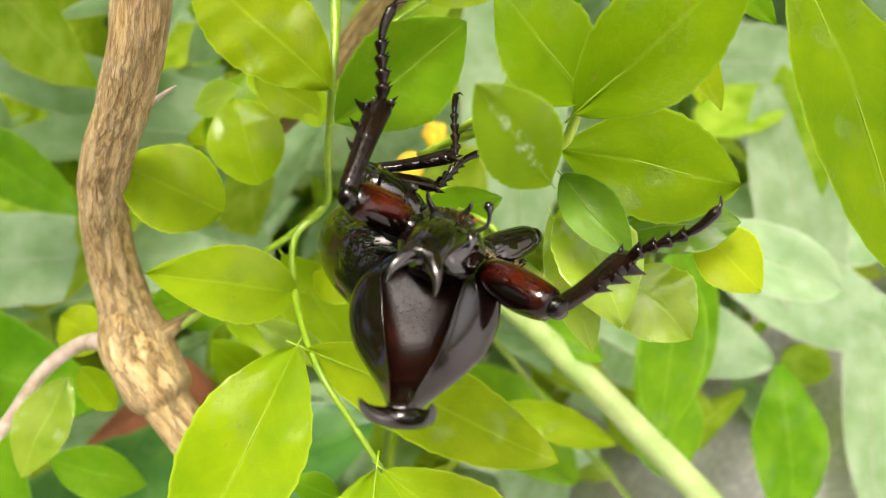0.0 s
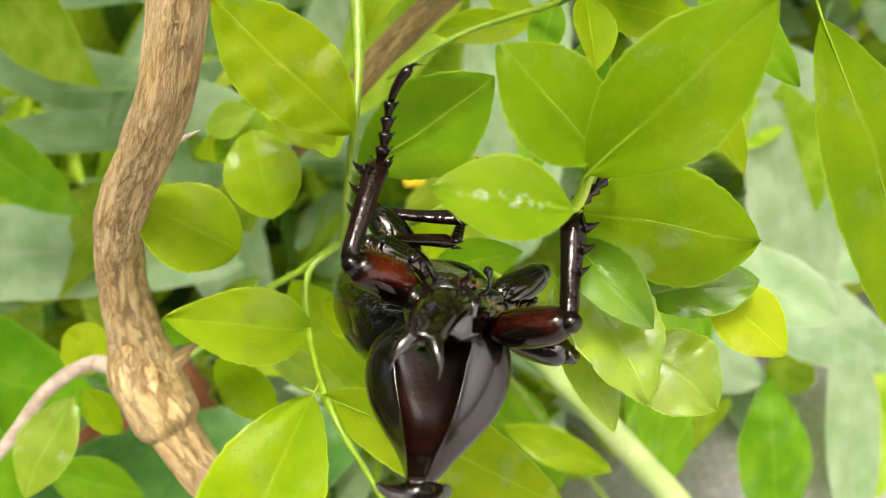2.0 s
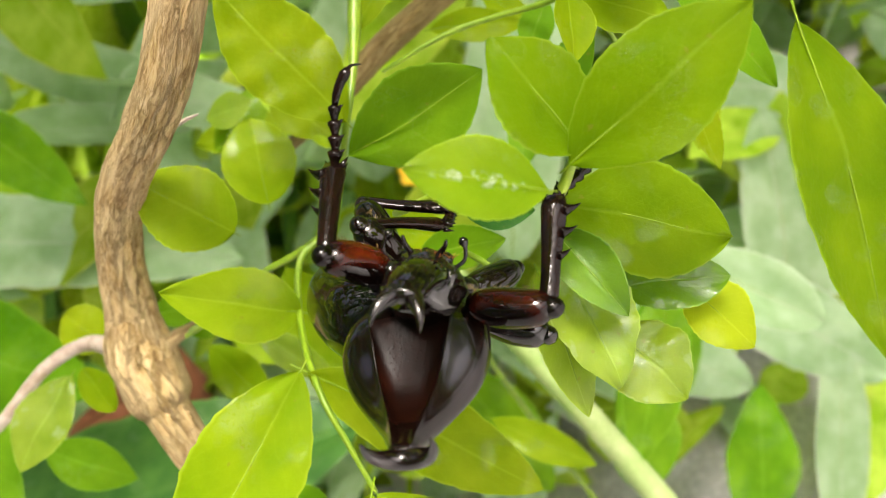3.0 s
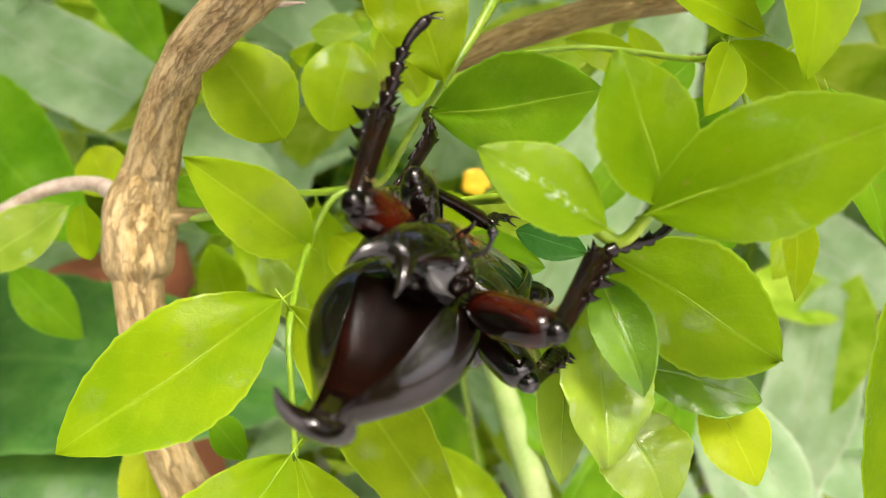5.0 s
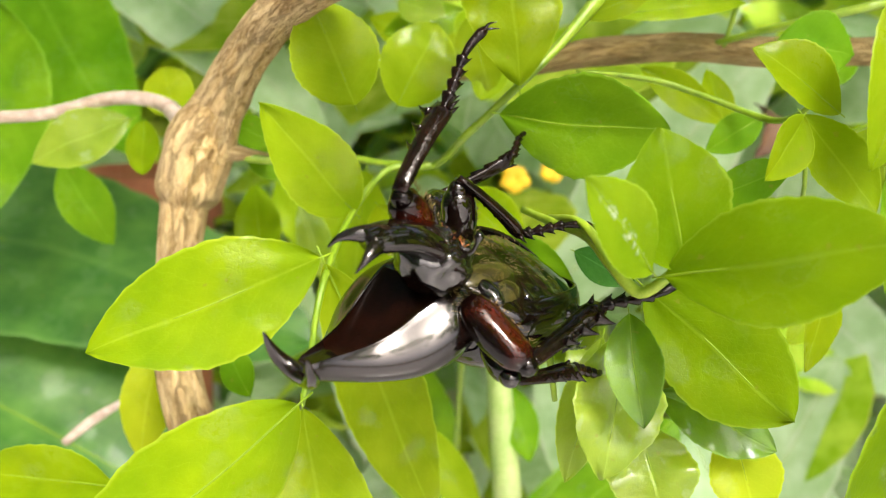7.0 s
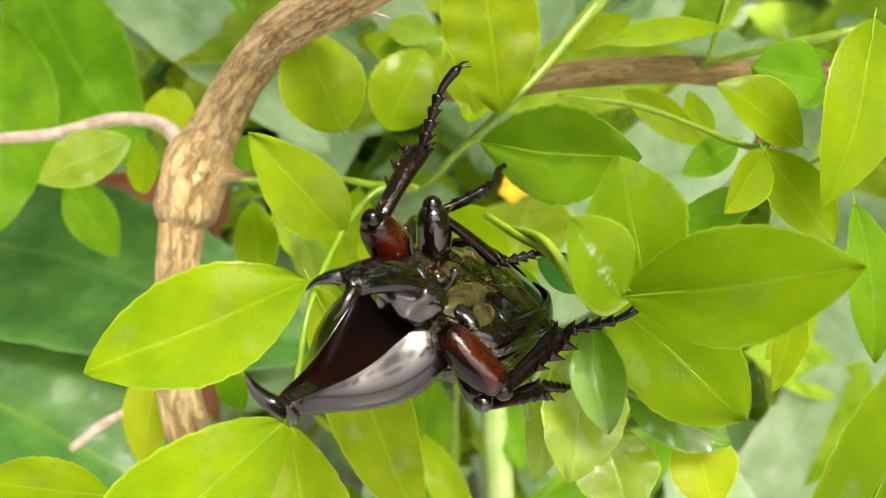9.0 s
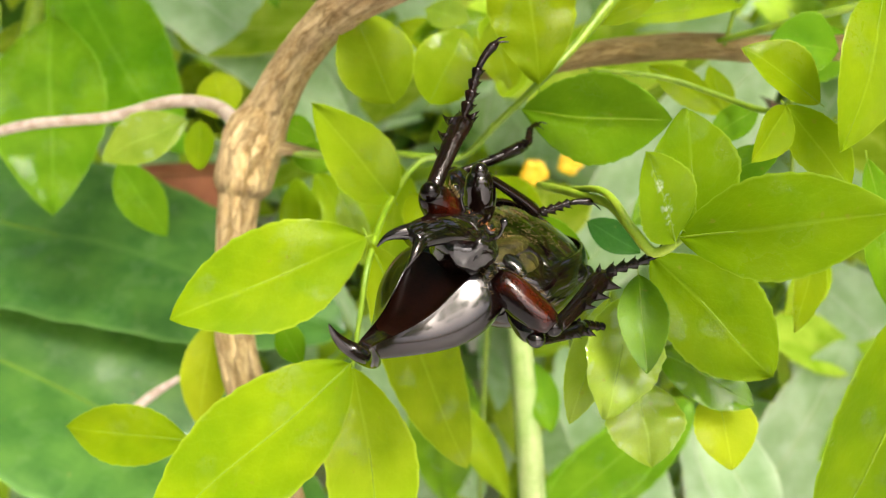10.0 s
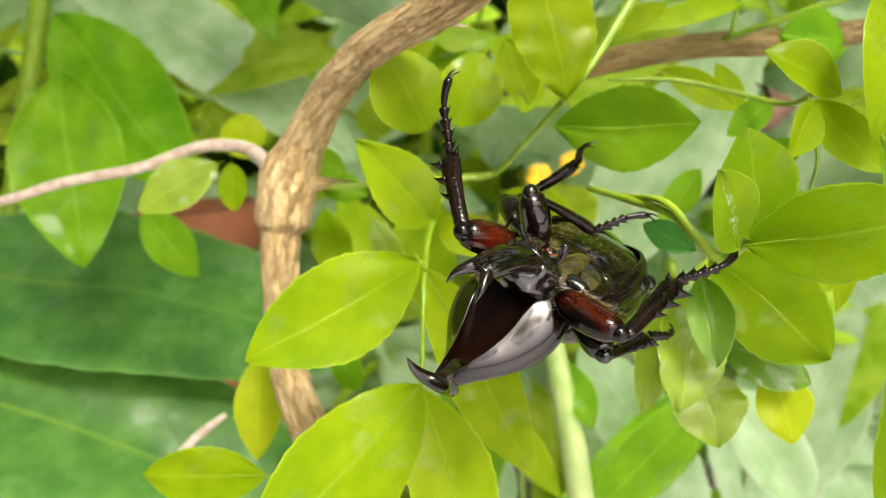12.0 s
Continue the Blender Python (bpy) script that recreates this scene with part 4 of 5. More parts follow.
bm = bmesh.new()
line = smooth_line(cm((0.06, 0.62, -0.98), (0.05, 1.15, -1.22), (0.02, 1.7, -1.25), (-0.02, 2.15, -1.13), (-0.04, 2.45, -0.98)), 6)
sweep(bm, line, [CM * (0.50 - 0.22 * i / 24) for i in range(25)], 16, flat=0.62, hint=(0, 0, 1))
for s in (-1, 1):
    line = smooth_line(cm((s * 0.03 - 0.03, 2.12, -1.13), (s * 0.15 - 0.04, 2.36, -1.04), (s * 0.26 - 0.04, 2.55, -0.92), (s * 0.33 - 0.04, 2.67, -0.78), (s * 0.35 - 0.04, 2.74, -0.60)), 5)
    sweep(bm, line, [CM * (0.215 - 0.205 * (i / 20) ** 0.85) for i in range(21)], 12)
part("head_horn", bm, chitin, head, "curved glossy forked head horn")
for s in (-1, 1):
    bm = bmesh.new()
    blob(bm, (s * 0.0060, 0.0062, -0.0108), (0.0012, 0.0015, 0.0015), 12)
    part("eye", bm, chitin, head)
    bm = bmesh.new()
    sweep(bm, smooth_line(cm((s * 0.45, 0.8, -1.30), (s * 0.66, 0.86, -1.48), (s * 0.66, 0.86, -1.70), (s * 0.58, 0.84, -1.86)), 5), [0.00035] * 10 + [0.0004, 0.0006, 0.0008, 0.0009, 0.0007, 0.0004], 7)
    part("antenna", bm, chitin, head)
    bm = bmesh.new()
    sweep(bm, smooth_line(cm((s * 0.2, 0.82, -1.5), (s * 0.32, 0.92, -1.66), (s * 0.36, 1.0, -1.8)), 4), [0.0005, 0.0005, 0.0005, 0.00048, 0.00045, 0.0004, 0.0004, 0.0003, 0.0002], 6)
    part("palp", bm, chitin, head)
rnd = random.Random(4)
bm = bmesh.new()
for k in range(70):
    a = Vector((0.0012 + rnd.gauss(0, 0.0014), 0.0076 + rnd.gauss(0, 0.0008), -0.0150))
    cone(bm, a, a + Vector((rnd.gauss(0, 0.0005), rnd.gauss(0.0004, 0.0004), -rnd.uniform(0.0005, 0.0011))), 0.00012, 0.0, 3)
part("mouth_brush", bm, hair_orange, head, "orange bristles at the mouth")

# body behind the shield, bent down from it
PIVOT = Vector((0, -0.003, -0.002))


def hind(name, bm, material, label=""):
    """A piece of the hind body, whose origin is the joint behind the shield."""
    bmesh.ops.translate(bm, vec=-PIVOT, verts=bm.verts)
    return part(name, bm, material, abdomen, label)


bm = bmesh.new()
rows = smooth_line(cm((0.1, 0.55, 0.1, -0.95), (-0.3, 1.0, 0.5, -1.05), (-0.8, 1.50, 0.6, -1.05), (-1.5, 1.60, 0.6, -1.02), (-2.3, 1.56, 0.5, -0.92), (-3.1, 1.32, 0.35, -0.70), (-3.75, 0.66, 0.1, -0.3), (-4.02, 0.15, 0.0, -0.08)), 5)
rings = [[Vector((hw * math.cos(2 * math.pi * k / 32), y, (t + b) / 2 + (t - b) / 2 * math.copysign(abs(math.sin(2 * math.pi * k / 32)) ** 0.65, math.sin(2 * math.pi * k / 32)))) for k in range(32)] for y, hw, t, b in rows]
for i, ring in enumerate(rings):
    dip = 0.97 if i % 5 == 0 and i > 12 else 1.0
    for p in ring:
        if p.z < 0:
            p.z *= dip
loft(bm, rings)
bmesh.ops.translate(bm, vec=-PIVOT, verts=bm.verts)
abdomen = part("abdomen", bm, chitin, beetle, "black glossy ribbed underside of the hind body")
for s in (-1, 1):
    bm = bmesh.new()
    rows = smooth_line(cm((-0.36, 1.1, 0.70), (-0.6, 1.38, 0.95), (-1.2, 1.58, 1.12), (-2.0, 1.63, 1.16), (-2.8, 1.5, 1.0), (-3.5, 1.08, 0.66), (-3.95, 0.5, 0.25), (-4.1, 0.12, 0.02)), 5)
    rings = []
    for y, hw, top in rows:
        arc = [math.pi / 2 - s * (0.012 + (math.pi / 2 + 0.7) * k / 13) for k in range(14)]
        outer = [Vector((hw * math.cos(a), y, top * math.sin(a) - (0.0012 if math.sin(a) < 0 else 0))) for a in arc]
        inner = [Vector((0.93 * p.x, p.y, 0.93 * p.z)) for p in outer]
        rings.append(outer + inner[::-1] if s > 0 else (outer + inner[::-1])[::-1])
    loft(bm, rings)
    hind("wing_case", bm, chitin_brown, "smooth glossy dark wing case")
bm = bmesh.new()
for k in range(1000):
    side = rnd.choice((-1, 1))
    y = rnd.choice((0.003, -0.002, -0.0105, -0.0165, -0.021)) + rnd.gauss(0, 0.0011)
    x = side * rnd.uniform(0.0002, 0.0098)
    z = -0.0104 * math.sqrt(max(0.05, 1 - (x / 0.0124) ** 2)) - 0.0002
    a = Vector((x, y, z))
    cone(bm, a, a + Vector((rnd.gauss(side * 0.0006, 0.0005), rnd.gauss(0, 0.0006), -rnd.uniform(0.0002, 0.0006))), 0.00005, 0.0, 3)
hind("body_hair", bm, hair_gold, "short golden hairs")


# the felted plate between the legs, and the swollen leg roots
bm = bmesh.new()
for s in (-1, 1):
    blob(bm, (s * 0.0034, -0.0082, -0.0088), (0.0037, 0.0080, 0.0021), 24, 0.05, 300)
    blob(bm, (s * 0.0072, -0.0090, -0.0076), (0.0042, 0.0050, 0.0024), 20, 0.06, 300)
blob(bm, (0, 0.0010, -0.0094), (0.0034, 0.0036, 0.0022), 18, 0.1, 500)
hind("breast_plate", bm, chitin_olive, "olive-brown finely felted plates between the legs")
for at, size in (((0.0062, -0.0050, -0.0084), (0.0050, 0.0022, 0.0020)), ((0.0066, -0.0130, -0.0076), (0.0058, 0.0022, 0.0020))):
    for s in (-1, 1):
        bm = bmesh.new()
        blob(bm, (s * at[0], at[1], at[2]), size, 16, 0.15, 400)
        hind("leg_root", bm, chitin_pitted)
for k in range(5):
    for s in (-1, 1):
        bm = bmesh.new()
        y = -0.019 - 0.0034 * k
        w = 0.0098 - 0.0012 * k
        sweep(bm, smooth_line([(s * 0.0004, y, -0.0086 + 0.0012 * k), (s * w * 0.6, y + 0.0004, -0.0074 + 0.0010 * k), (s * w, y + 0.0012, -0.0040 + 0.0006 * k)], 4), [0.0017] * 9, 8, flat=0.6)
        hind("belly_segment", bm, chitin)


def femur_mesh(length, fat):
    """Swollen thigh with a groove along its rear edge for the shin."""
    bm = bmesh.new()
    prof = [0.55, 0.80, 0.93, 0.99, 1.02, 1.03, 1.01, 0.97, 0.92, 0.80, 0.45]
    rings = []
    for i, q in enumerate(prof):
        y = length * (i / 10 * 1.03 - 0.03)
        ring = []
        for k in range(22):
            a = 2 * math.pi * k / 22
            dent = 1 - 0.13 * math.exp(-((a - 1.5 * math.pi) / 0.32) ** 2) + 0.04 * math.exp(-((abs(a - 1.5 * math.pi) - 0.5) / 0.16) ** 2)
            ring.append(Vector((fat * q * 0.92 * math.cos(a) * dent + 0.0004 * math.sin(math.pi * i / 10), y, fat * q * math.sin(a) * dent)))
        rings.append(ring)
    loft(bm, rings)
    blob(bm, (0, length * 0.98, 0), (fat * 0.52, fat * 0.58, fat * 0.56), 12)
    return bm


def tibia_mesh(length, fat, fore):
    """Shin that widens to its end, keeled, with a row of teeth outside and spurs at the tip."""
    bm = bmesh.new()
    prof = [0.56, 0.68, 0.70, 0.70, 0.73, 0.78, 0.82, 0.88, 0.94, 1.0, 0.80]
    rings = []
    for i, q in enumerate(prof):
        ring = []
        for k in range(18):
            a = 2 * math.pi * k / 18
            keel = 1 + 0.16 * max(0.0, math.cos(2 * a)) ** 6
            ring.append(Vector((fat * q * 0.58 * math.cos(a) * keel + 0.0005 * math.sin(math.pi * i / 10), length * i / 10, fat * q * math.sin(a))))
        rings.append(ring)
    loft(bm, rings)
    teeth = ((0.46, 0.75), (0.67, 1.0), (0.88, 1.1)) if fore else ((0.48, 0.5), (0.53, 0.4), (0.66, 0.6), (0.72, 0.5), (0.86, 0.7), (0.95, 0.8))
    for at, big in teeth:
        p = Vector((0, length * at, fat * (0.42 + 0.3 * at)))
        sweep(bm, smooth_line([p, p + Vector((0, length * 0.035, fat * 0.62 * big)), p + Vector((0.0002, length * 0.085, fat * 1.12 * big))], 4), [fat * big * w for w in (0.66, 0.58, 0.48, 0.38, 0.29, 0.21, 0.14, 0.08, 0.02)], 8, flat=0.7)
    for x, out in ((0.5, -0.9), (-0.4, -0.8), (0.0, 0.55)):
        p = Vector((x * fat * 0.6, length * 0.96, out * fat * 0.7))
        cone(bm, p, p + Vector((x * 0.0004, length * 0.11, out * fat * 0.55)), fat * 0.26, 0.0, 7)
    return bm


def tarsus_mesh(length, fat):
    """Foot of four short spined beads and a long last joint, bowed outward."""
    bm = bmesh.new()
    arc = lambda q: Vector((0, length * q, 0.17 * length * math.sin(math.pi * q) * q))
    cuts = [0, 0.15, 0.29, 0.43, 0.57, 0.93]
    for k in range(5):
        a, b = cuts[k], cuts[k + 1]
        w = fat * (1 - 0.05 * k)
        shape = (0.50, 0.56, 0.66, 0.80, 0.96, 1.05, 0.6) if k < 4 else (0.5, 0.62, 0.72, 0.76, 0.82, 0.92, 0.6)
        sweep(bm, [arc(a + (b - a + 0.012) * i / 6) for i in range(7)], [w * q for q in shape], 9)
        if k < 4:
            for x in (-0.5, 0.5):
                p = arc(b - 0.01) + Vector((x * w, 0, -w * 0.6))
                cone(bm, p, p + Vector((x * w * 0.3, length * 0.05, -w * 0.45)), w * 0.26, 0.0, 5)
    return bm


LEGS = {
    "right fore": ("fore", 1, (0.0084, 0.0036, -0.0071), (0.0145, 0.019, 0.0175), [
        (0, (0.0204, 0.0119, -0.0058), (0.0305, -0.0014, -0.0146), (0.0420, 0.0019, -0.0275)),
        (0.2, (0.0223, 0.0087, -0.0105), (0.0216, 0.0073, -0.0294), (0.0257, -0.0065, -0.0394)),
        (0.5, (0.0223, 0.0087, -0.0105), (0.0216, 0.0073, -0.0294), (0.0257, -0.0065, -0.0394)),
        (1.5, (0.0204, 0.0099, -0.0122), (0.0175, 0.0001, -0.0282), (0.0223, -0.0131, -0.0386)),
        (2.5, (0.0200, 0.0088, -0.0119), (0.0187, -0.0027, -0.0270), (0.0250, -0.0145, -0.0383)),
        (3, (0.0209, 0.0086, -0.0089), (0.0202, 0.0018, -0.0265), (0.0265, -0.0102, -0.0376)),
        (5, (0.0208, 0.0103, -0.0106), (0.0204, -0.0041, -0.0229), (0.0270, -0.0157, -0.0341)),
        (5.5, (0.0233, 0.0071, -0.0072), (0.0238, -0.0062, -0.0207), (0.0297, -0.0172, -0.0330)),
        (6.5, (0.0223, -0.0007, -0.0043), (0.0230, -0.0149, -0.0170), (0.0291, -0.0262, -0.0288)),
        (7, (0.0217, 0.0002, -0.0043), (0.0214, -0.0141, -0.0168), (0.0274, -0.0253, -0.0290)),
        (9, (0.0214, -0.0014, -0.0043), (0.0197, -0.0174, -0.0144), (0.0260, -0.0273, -0.0273)),
        (9.5, (0.0217, -0.0018, -0.0039), (0.0195, -0.0178, -0.0141), (0.0250, -0.0298, -0.0255)),
        (10.5, (0.0225, 0.0004, -0.0049), (0.0222, -0.0146, -0.0165), (0.0265, -0.0265, -0.0287)),
        (12, (0.0236, 0.0061, -0.0083), (0.0233, -0.0102, -0.0180), (0.0281, -0.0241, -0.0275)),
    ]),
    "left fore": ("fore", -1, (-0.0058, 0.0047, -0.0109), (0.0145, 0.019, 0.0175), [
        (0, (-0.0147, 0.0162, -0.0149), (-0.0153, 0.0044, -0.0299), (-0.0173, 0.0003, -0.0467)),
        (1.5, (-0.0150, 0.0154, -0.0175), (-0.0150, 0.0033, -0.0320), (-0.0104, 0.0034, -0.0489)),
        (2.5, (-0.0152, 0.0148, -0.0161), (-0.0162, 0.0025, -0.0306), (-0.0132, 0.0030, -0.0478)),
        (3, (-0.0145, 0.0152, -0.0137), (-0.0178, 0.0034, -0.0281), (-0.0155, 0.0059, -0.0453)),
        (5, (-0.0100, 0.0178, -0.0123), (-0.0178, 0.0067, -0.0255), (-0.0193, 0.0025, -0.0425)),
        (5.5, (-0.0068, 0.0195, -0.0122), (-0.0155, 0.0123, -0.0273), (-0.0233, 0.0066, -0.0420)),
        (6, (-0.0057, 0.0199, -0.0116), (-0.0200, 0.0153, -0.0220), (-0.0319, 0.0137, -0.0351)),
        (6.5, (-0.0038, 0.0193, -0.0164), (-0.0137, 0.0114, -0.0307), (-0.0178, 0.0071, -0.0471)),
        (7, (-0.0040, 0.0194, -0.0178), (-0.0123, 0.0101, -0.0322), (-0.0167, 0.0048, -0.0481)),
        (9, (-0.0071, 0.0154, -0.0172), (-0.0151, 0.0041, -0.0302), (-0.0197, -0.0008, -0.0464)),
        (9.5, (-0.0049, 0.0164, -0.0169), (-0.0129, 0.0055, -0.0302), (-0.0174, -0.0006, -0.0460)),
        (10.5, (-0.0077, 0.0175, -0.0165), (-0.0146, 0.0068, -0.0307), (-0.0181, 0.0007, -0.0467)),
        (11.5, (-0.0177, 0.0092, -0.0159), (-0.0241, 0.0003, -0.0314), (-0.0275, -0.0094, -0.0455)),
        (12, (-0.0102, 0.0180, -0.0128), (-0.0247, 0.0108, -0.0228), (-0.0330, 0.0088, -0.0380)),
    ]),
    "left middle": ("middle", -1, (-0.0058, -0.0069, -0.0111), (0.013, 0.017, 0.0145), [
        (0, (-0.0174, -0.0040, -0.0165), (-0.0062, -0.0169, -0.0169), (0.0011, -0.0258, -0.0256)),
        (1.5, (-0.0175, -0.0033, -0.0167), (-0.0028, -0.0117, -0.0180), (-0.0008, -0.0259, -0.0205)),
        (2.5, (-0.0155, -0.0002, -0.0169), (-0.0019, -0.0102, -0.0172), (0.0003, -0.0243, -0.0202)),
        (3, (-0.0130, 0.0010, -0.0183), (0.0008, -0.0089, -0.0194), (0.0039, -0.0225, -0.0234)),
        (5, (-0.0091, 0.0016, -0.0181), (0.0009, -0.0122, -0.0181), (0.0023, -0.0264, -0.0208)),
        (5.5, (-0.0082, 0.0026, -0.0206), (0.0014, -0.0115, -0.0195), (0.0009, -0.0257, -0.0223)),
        (6.5, (-0.0067, 0.0028, -0.0224), (0.0024, -0.0111, -0.0188), (0.0101, -0.0206, -0.0267)),
        (7, (-0.0072, 0.0027, -0.0229), (0.0019, -0.0111, -0.0195), (0.0112, -0.0183, -0.0279)),
        (9, (-0.0093, -0.0016, -0.0207), (0.0020, -0.0140, -0.0179), (0.0090, -0.0244, -0.0250)),
        (9.5, (-0.0071, -0.0003, -0.0210), (0.0017, -0.0144, -0.0178), (0.0088, -0.0250, -0.0247)),
        (10.5, (-0.0084, -0.0002, -0.0216), (0.0023, -0.0131, -0.0191), (0.0093, -0.0231, -0.0269)),
        (12, (-0.0094, -0.0012, -0.0210), (0.0017, -0.0138, -0.0182), (0.0089, -0.0242, -0.0254)),
    ]),
    "left hind": ("hind", -1, (-0.0088, -0.0082, -0.0120), (0.014, 0.019, 0.015), [
        (0, (-0.0210, -0.0125, -0.0167), (-0.0035, -0.0140, -0.0239), (-0.0072, -0.0227, -0.0356)),
        (1.5, (-0.0204, -0.0109, -0.0197), (-0.0017, -0.0136, -0.0219), (-0.0039, -0.0242, -0.0322)),
        (3, (-0.0170, -0.0156, -0.0224), (0.0021, -0.0167, -0.0230), (0.0025, -0.0256, -0.0351)),
        (5, (-0.0182, -0.0178, -0.0134), (-0.0208, -0.0294, -0.0282), (-0.0279, -0.0417, -0.0330)),
        (5.5, (-0.0181, -0.0160, -0.0166), (-0.0247, -0.0277, -0.0301), (-0.0338, -0.0353, -0.0391)),
        (6.5, (-0.0203, -0.0137, -0.0161), (-0.0110, -0.0186, -0.0319), (-0.0172, -0.0302, -0.0391)),
        (7, (-0.0210, -0.0140, -0.0148), (-0.0169, -0.0250, -0.0298), (-0.0232, -0.0368, -0.0368)),
        (9, (-0.0212, -0.0178, -0.0126), (-0.0161, -0.0296, -0.0265), (-0.0215, -0.0427, -0.0315)),
        (9.5, (-0.0206, -0.0168, -0.0142), (-0.0154, -0.0299, -0.0269), (-0.0215, -0.0429, -0.0314)),
        (10.5, (-0.0208, -0.0133, -0.0159), (-0.0133, -0.0247, -0.0291), (-0.0180, -0.0378, -0.0350)),
        (12, (-0.0201, -0.0137, -0.0139), (-0.0135, -0.0248, -0.0278), (-0.0179, -0.0386, -0.0321)),
    ]),
    "right middle": ("middle", 1, (0.0095, -0.0071, -0.0038), (0.013, 0.017, 0.0145), [
        (0, (0.0150, -0.0060, -0.0030), (0.0120, -0.0215, -0.0060), (0.0090, -0.0350, -0.0050)),
        (3.2, (0.0150, -0.0060, -0.0030), (0.0120, -0.0215, -0.0060), (0.0090, -0.0350, -0.0050)),
        (5, (0.0207, -0.0013, -0.0006), (0.0225, -0.0176, -0.0052), (0.0221, -0.0321, -0.0051)),
        (12, (0.0202, -0.0005, -0.0003), (0.0219, -0.0173, -0.0027), (0.0229, -0.0317, -0.0028)),
    ]),
    "right hind": ("hind", 1, (0.0063, -0.0147, -0.0071), (0.014, 0.018, 0.015), [
        (0, (0.0120, -0.0215, -0.0100), (0.0125, -0.0380, -0.0040), (0.0100, -0.0520, -0.0010)),
        (12, (0.0120, -0.0215, -0.0100), (0.0125, -0.0380, -0.0040), (0.0100, -0.0520, -0.0010)),
    ]),
}
FAT = {"fore": (0.0036, 0.0023, 0.00135), "middle": (0.0035, 0.0021, 0.0012), "hind": (0.0036, 0.0023, 0.0010)}


def leg(which, red):
    kind, side, hip, lengths, rows = LEGS[which]
    f, t, s = FAT[kind]
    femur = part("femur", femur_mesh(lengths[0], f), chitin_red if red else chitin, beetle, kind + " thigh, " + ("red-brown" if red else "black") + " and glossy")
    tibia = part("tibia", tibia_mesh(lengths[1], t, kind == "fore"), chitin_leg, beetle, kind + " shin, black with sharp spines")
    tarsus = part("tarsus", tarsus_mesh(lengths[2], s), chitin_leg, beetle, kind + " foot of beaded black segments")
    for k in (-1, 1):
        bm = bmesh.new()
        tip = lengths[2] * 0.92
        sweep(bm, smooth_line([(0, tip, 0.0007), (k * 0.0006, tip + 0.0010, 0.0001), (k * 0.0009, tip + 0.0016, -0.0014)], 4), [0.00032 * (1 - i / 9.5) + 0.00004 for i in range(9)], 6)
        part("claw", bm, chitin, tarsus)
    if kind != "hind":
        bm = bmesh.new()
        for i in range(110):
            p = Vector((rnd.choice((-1, 1)) * f * 0.45 + rnd.gauss(0, 0.0003), lengths[0] * rnd.uniform(0.1, 0.92), -f * 0.92))
            cone(bm, p, p + Vector((rnd.gauss(0, 0.0004), 0.0003, -rnd.uniform(0.0004, 0.0011))), 0.00007, 0.0, 3)
        part("hair_fringe", bm, hair_gold, femur)
    return femur, tibia, tarsus, hip, rows, (0, 1, 0.3) if kind == "hind" else (side, 0, 0)


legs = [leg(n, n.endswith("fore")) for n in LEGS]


def aim(a, b, hint=(0, 0, 1)):
    """The pose at a, y along the way to b, z near the hint."""
    return frame_of(a, b, hint)


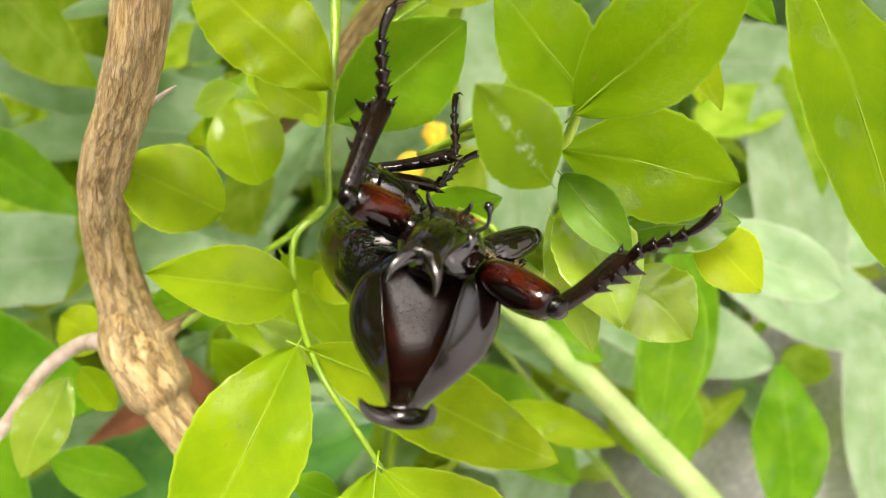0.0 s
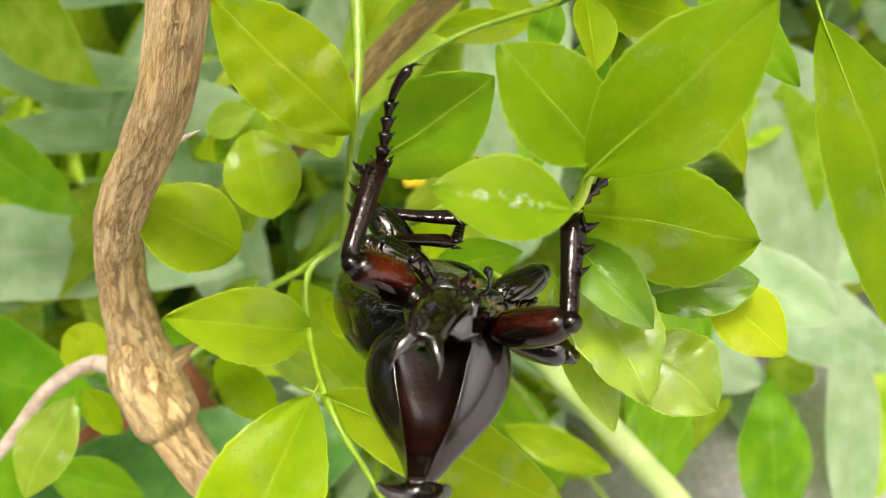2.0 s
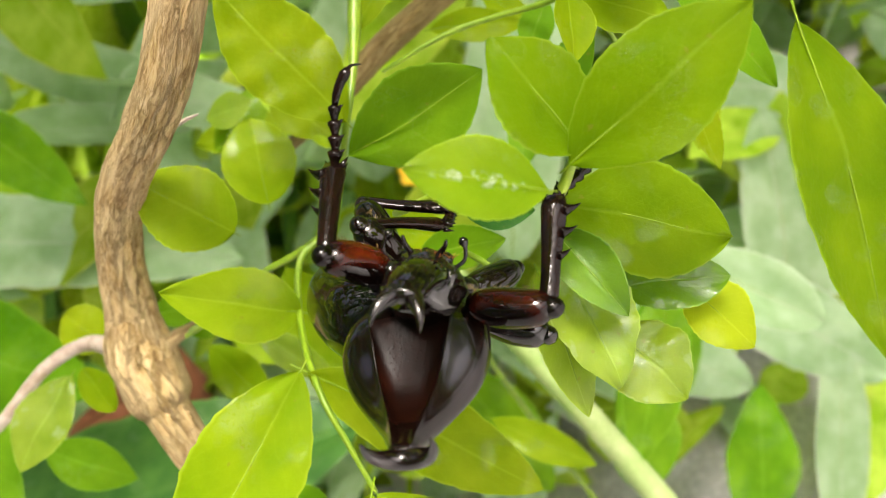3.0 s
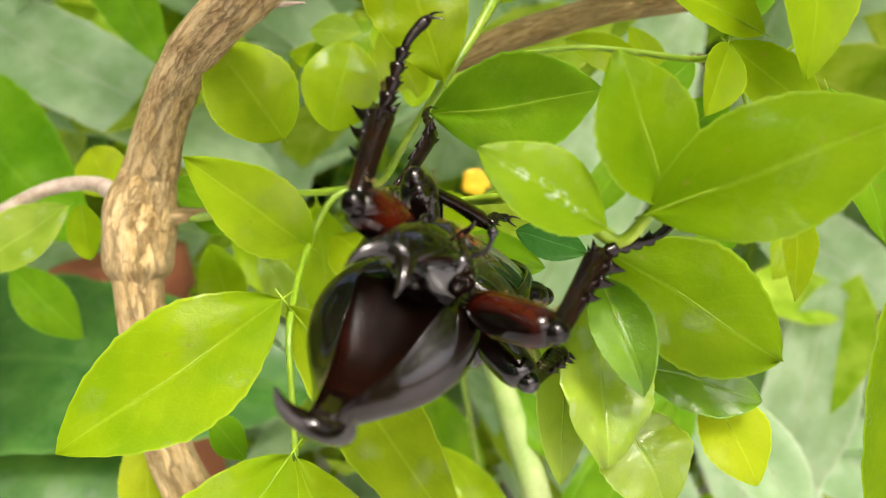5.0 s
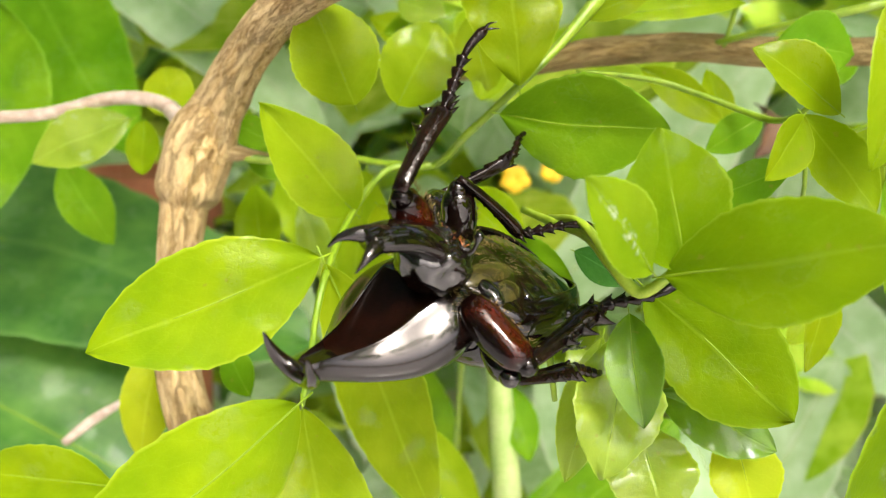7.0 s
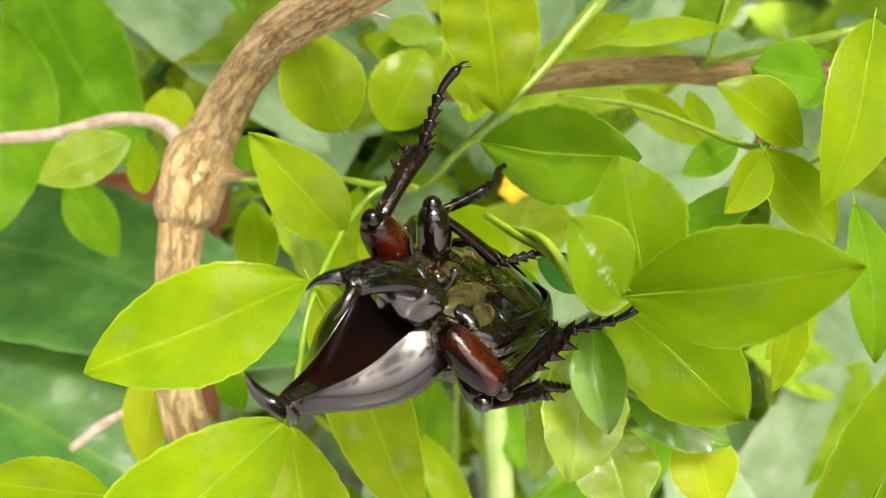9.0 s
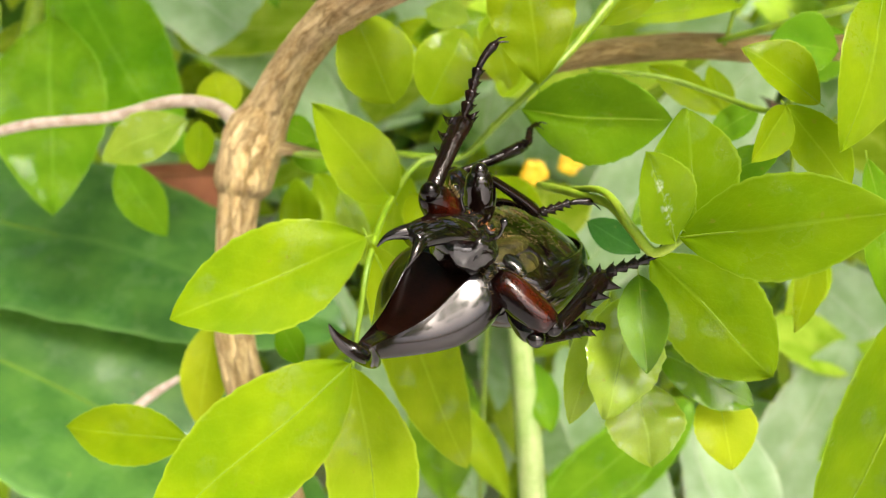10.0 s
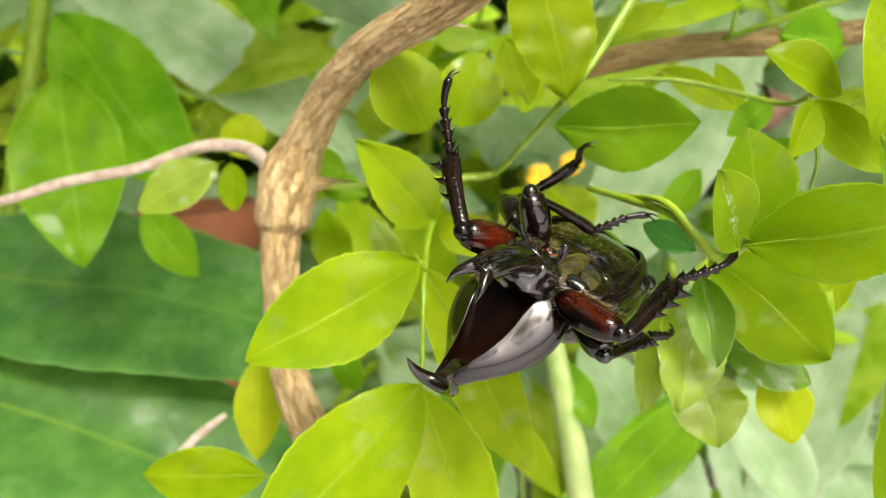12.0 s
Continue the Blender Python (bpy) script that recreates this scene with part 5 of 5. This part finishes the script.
def motions():
    walk(sprig, [
        (0, pose(0.0575, 0.1358, 0.4257, 1.7, 12.4, -1.7)),
        (0.5, pose(0.0579, 0.1330, 0.4274, -0.9, 9.0, 3.4)),
        (1, pose(0.0560, 0.1310, 0.4283, -0.9, 9.6, 1.6)),
        (1.5, pose(0.0545, 0.1279, 0.4320, -3.7, 8.4, 4.8)),
        (2, pose(0.0538, 0.1270, 0.4337, -3.1, 9.4, 3.4)),
        (2.5, pose(0.0551, 0.1269, 0.4332, -2.8, 9.8, 3.8)),
        (3, pose(0.0541, 0.1257, 0.4320, -1.8, 9.7, 5.0)),
        (5, pose(0.0537, 0.1288, 0.4308, -2.3, 6.1, 5.5)),
        (5.5, pose(0.0529, 0.1276, 0.4310, -2.5, 5.9, 4.1)),
        (6, pose(0.0543, 0.1303, 0.4297, 0.4, 7.1, 3.4)),
        (6.5, pose(0.0583, 0.1334, 0.4297, -1.7, 10.6, 2.9)),
        (7, pose(0.0517, 0.1346, 0.4272, 0.5, 0.3, -4.7)),
        (9, pose(0.0516, 0.1337, 0.4293, 3.4, -0.6, 0.1)),
        (9.5, pose(0.0531, 0.1323, 0.4315, 2.4, 2.9, -1.1)),
        (10, pose(0.0536, 0.1322, 0.4288, 0.1, 5.6, -0.8)),
        (10.5, pose(0.0506, 0.1335, 0.4248, 1.0, 0.3, -2.0)),
        (11, pose(0.0540, 0.1327, 0.4276, 2.3, 4.9, -2.3)),
        (11.5, pose(0.0548, 0.1330, 0.4269, 3.2, 6.2, -1.8)),
        (12, pose(0.0562, 0.1331, 0.4265, 3.6, 6.6, -1.7)),
    ])
    walk(bent_leaf, [
        (0, pose(-0.0127, -0.0147, -0.0056, 116.7, -18.2, -1.4)),
        (0.4, pose(-0.0064, -0.0050, -0.0036, 76.0, -48.0, 20.0)),
        (1.5, pose(-0.0060, -0.0044, -0.0034, 73.9, -49.8, 22.2)),
        (3, pose(-0.0096, -0.0112, -0.0001, 64.8, -51.1, 30.8)),
        (5, pose(-0.0075, -0.0021, -0.0012, 58.9, -46.7, 30.4)),
        (5.5, pose(-0.0088, -0.0047, -0.0010, 56.7, -46.0, 33.9)),
        (6.5, pose(-0.0055, -0.0083, 0.0003, 72.4, -43.9, 50.0)),
        (7, pose(-0.0036, -0.0059, 0.0020, 79.2, -45.1, 50.9)),
        (9, pose(-0.0029, -0.0073, 0.0020, 96.1, -43.8, 34.1)),
        (9.5, pose(-0.0029, -0.0090, 0.0015, 97.2, -43.9, 29.6)),
        (10.5, pose(-0.0042, -0.0062, -0.0004, 106.7, -41.9, 25.5)),
        (12, pose(-0.0067, -0.0117, 0.0023, 100.6, -41.4, 31.0)),
    ])
    walk(beetle, [
        (0, pose(0.0194, 0.1400, 0.4168, 162.7, 50.2, -28.2)),
        (0.5, pose(0.0192, 0.1408, 0.4172, 163.4, 42.3, -28.9)),
        (1, pose(0.0194, 0.1424, 0.4169, 164.0, 42.0, -30.7)),
        (1.5, pose(0.0200, 0.1428, 0.4186, 164.5, 41.7, -29.4)),
        (2, pose(0.0189, 0.1431, 0.4197, 165.3, 41.9, -28.7)),
        (2.5, pose(0.0190, 0.1408, 0.4200, 164.2, 41.2, -26.1)),
        (3, pose(0.0178, 0.1358, 0.4206, 161.6, 38.5, -23.6)),
        (5, pose(0.0163, 0.1352, 0.4208, 161.7, 36.0, -26.5)),
        (5.5, pose(0.0146, 0.1380, 0.4194, 159.3, 27.3, -32.5)),
        (6, pose(0.0136, 0.1418, 0.4183, 159.8, 20.9, -37.6)),
        (6.5, pose(0.0133, 0.1441, 0.4171, 158.5, 19.7, -40.7)),
        (7, pose(0.0129, 0.1460, 0.4168, 161.5, 22.7, -43.2)),
        (9, pose(0.0134, 0.1431, 0.4186, 165.6, 26.3, -38.7)),
        (9.5, pose(0.0137, 0.1413, 0.4189, 167.9, 24.6, -38.5)),
        (10, pose(0.0117, 0.1404, 0.4167, 169.0, 24.3, -35.8)),
        (10.5, pose(0.0112, 0.1409, 0.4141, 167.5, 25.1, -39.4)),
        (11, pose(0.0109, 0.1397, 0.4158, 169.9, 25.3, -39.0)),
        (11.5, pose(0.0107, 0.1393, 0.4161, 169.4, 25.6, -39.8)),
        (12, pose(0.0107, 0.1384, 0.4162, 169.9, 25.0, -41.3)),
    ])
    bent = [(0, 4, -34), (3, 4, -34), (5, 16, -4), (6.5, 18, 0), (12, 18, 0)]
    walk(abdomen, [(t, pose(*PIVOT, down, 0, aside)) for t, down, aside in bent])
    for femur, tibia, tarsus, hip, rows, out in legs:
        walk(femur, [(t, aim(hip, knee, (0, 1, 0.3))) for t, knee, ankle, tip in rows])
        walk(tibia, [(t, aim(knee, ankle, out)) for t, knee, ankle, tip in rows])
        walk(tarsus, [(t, aim(ankle, tip, out)) for t, knee, ankle, tip in rows])



motions()
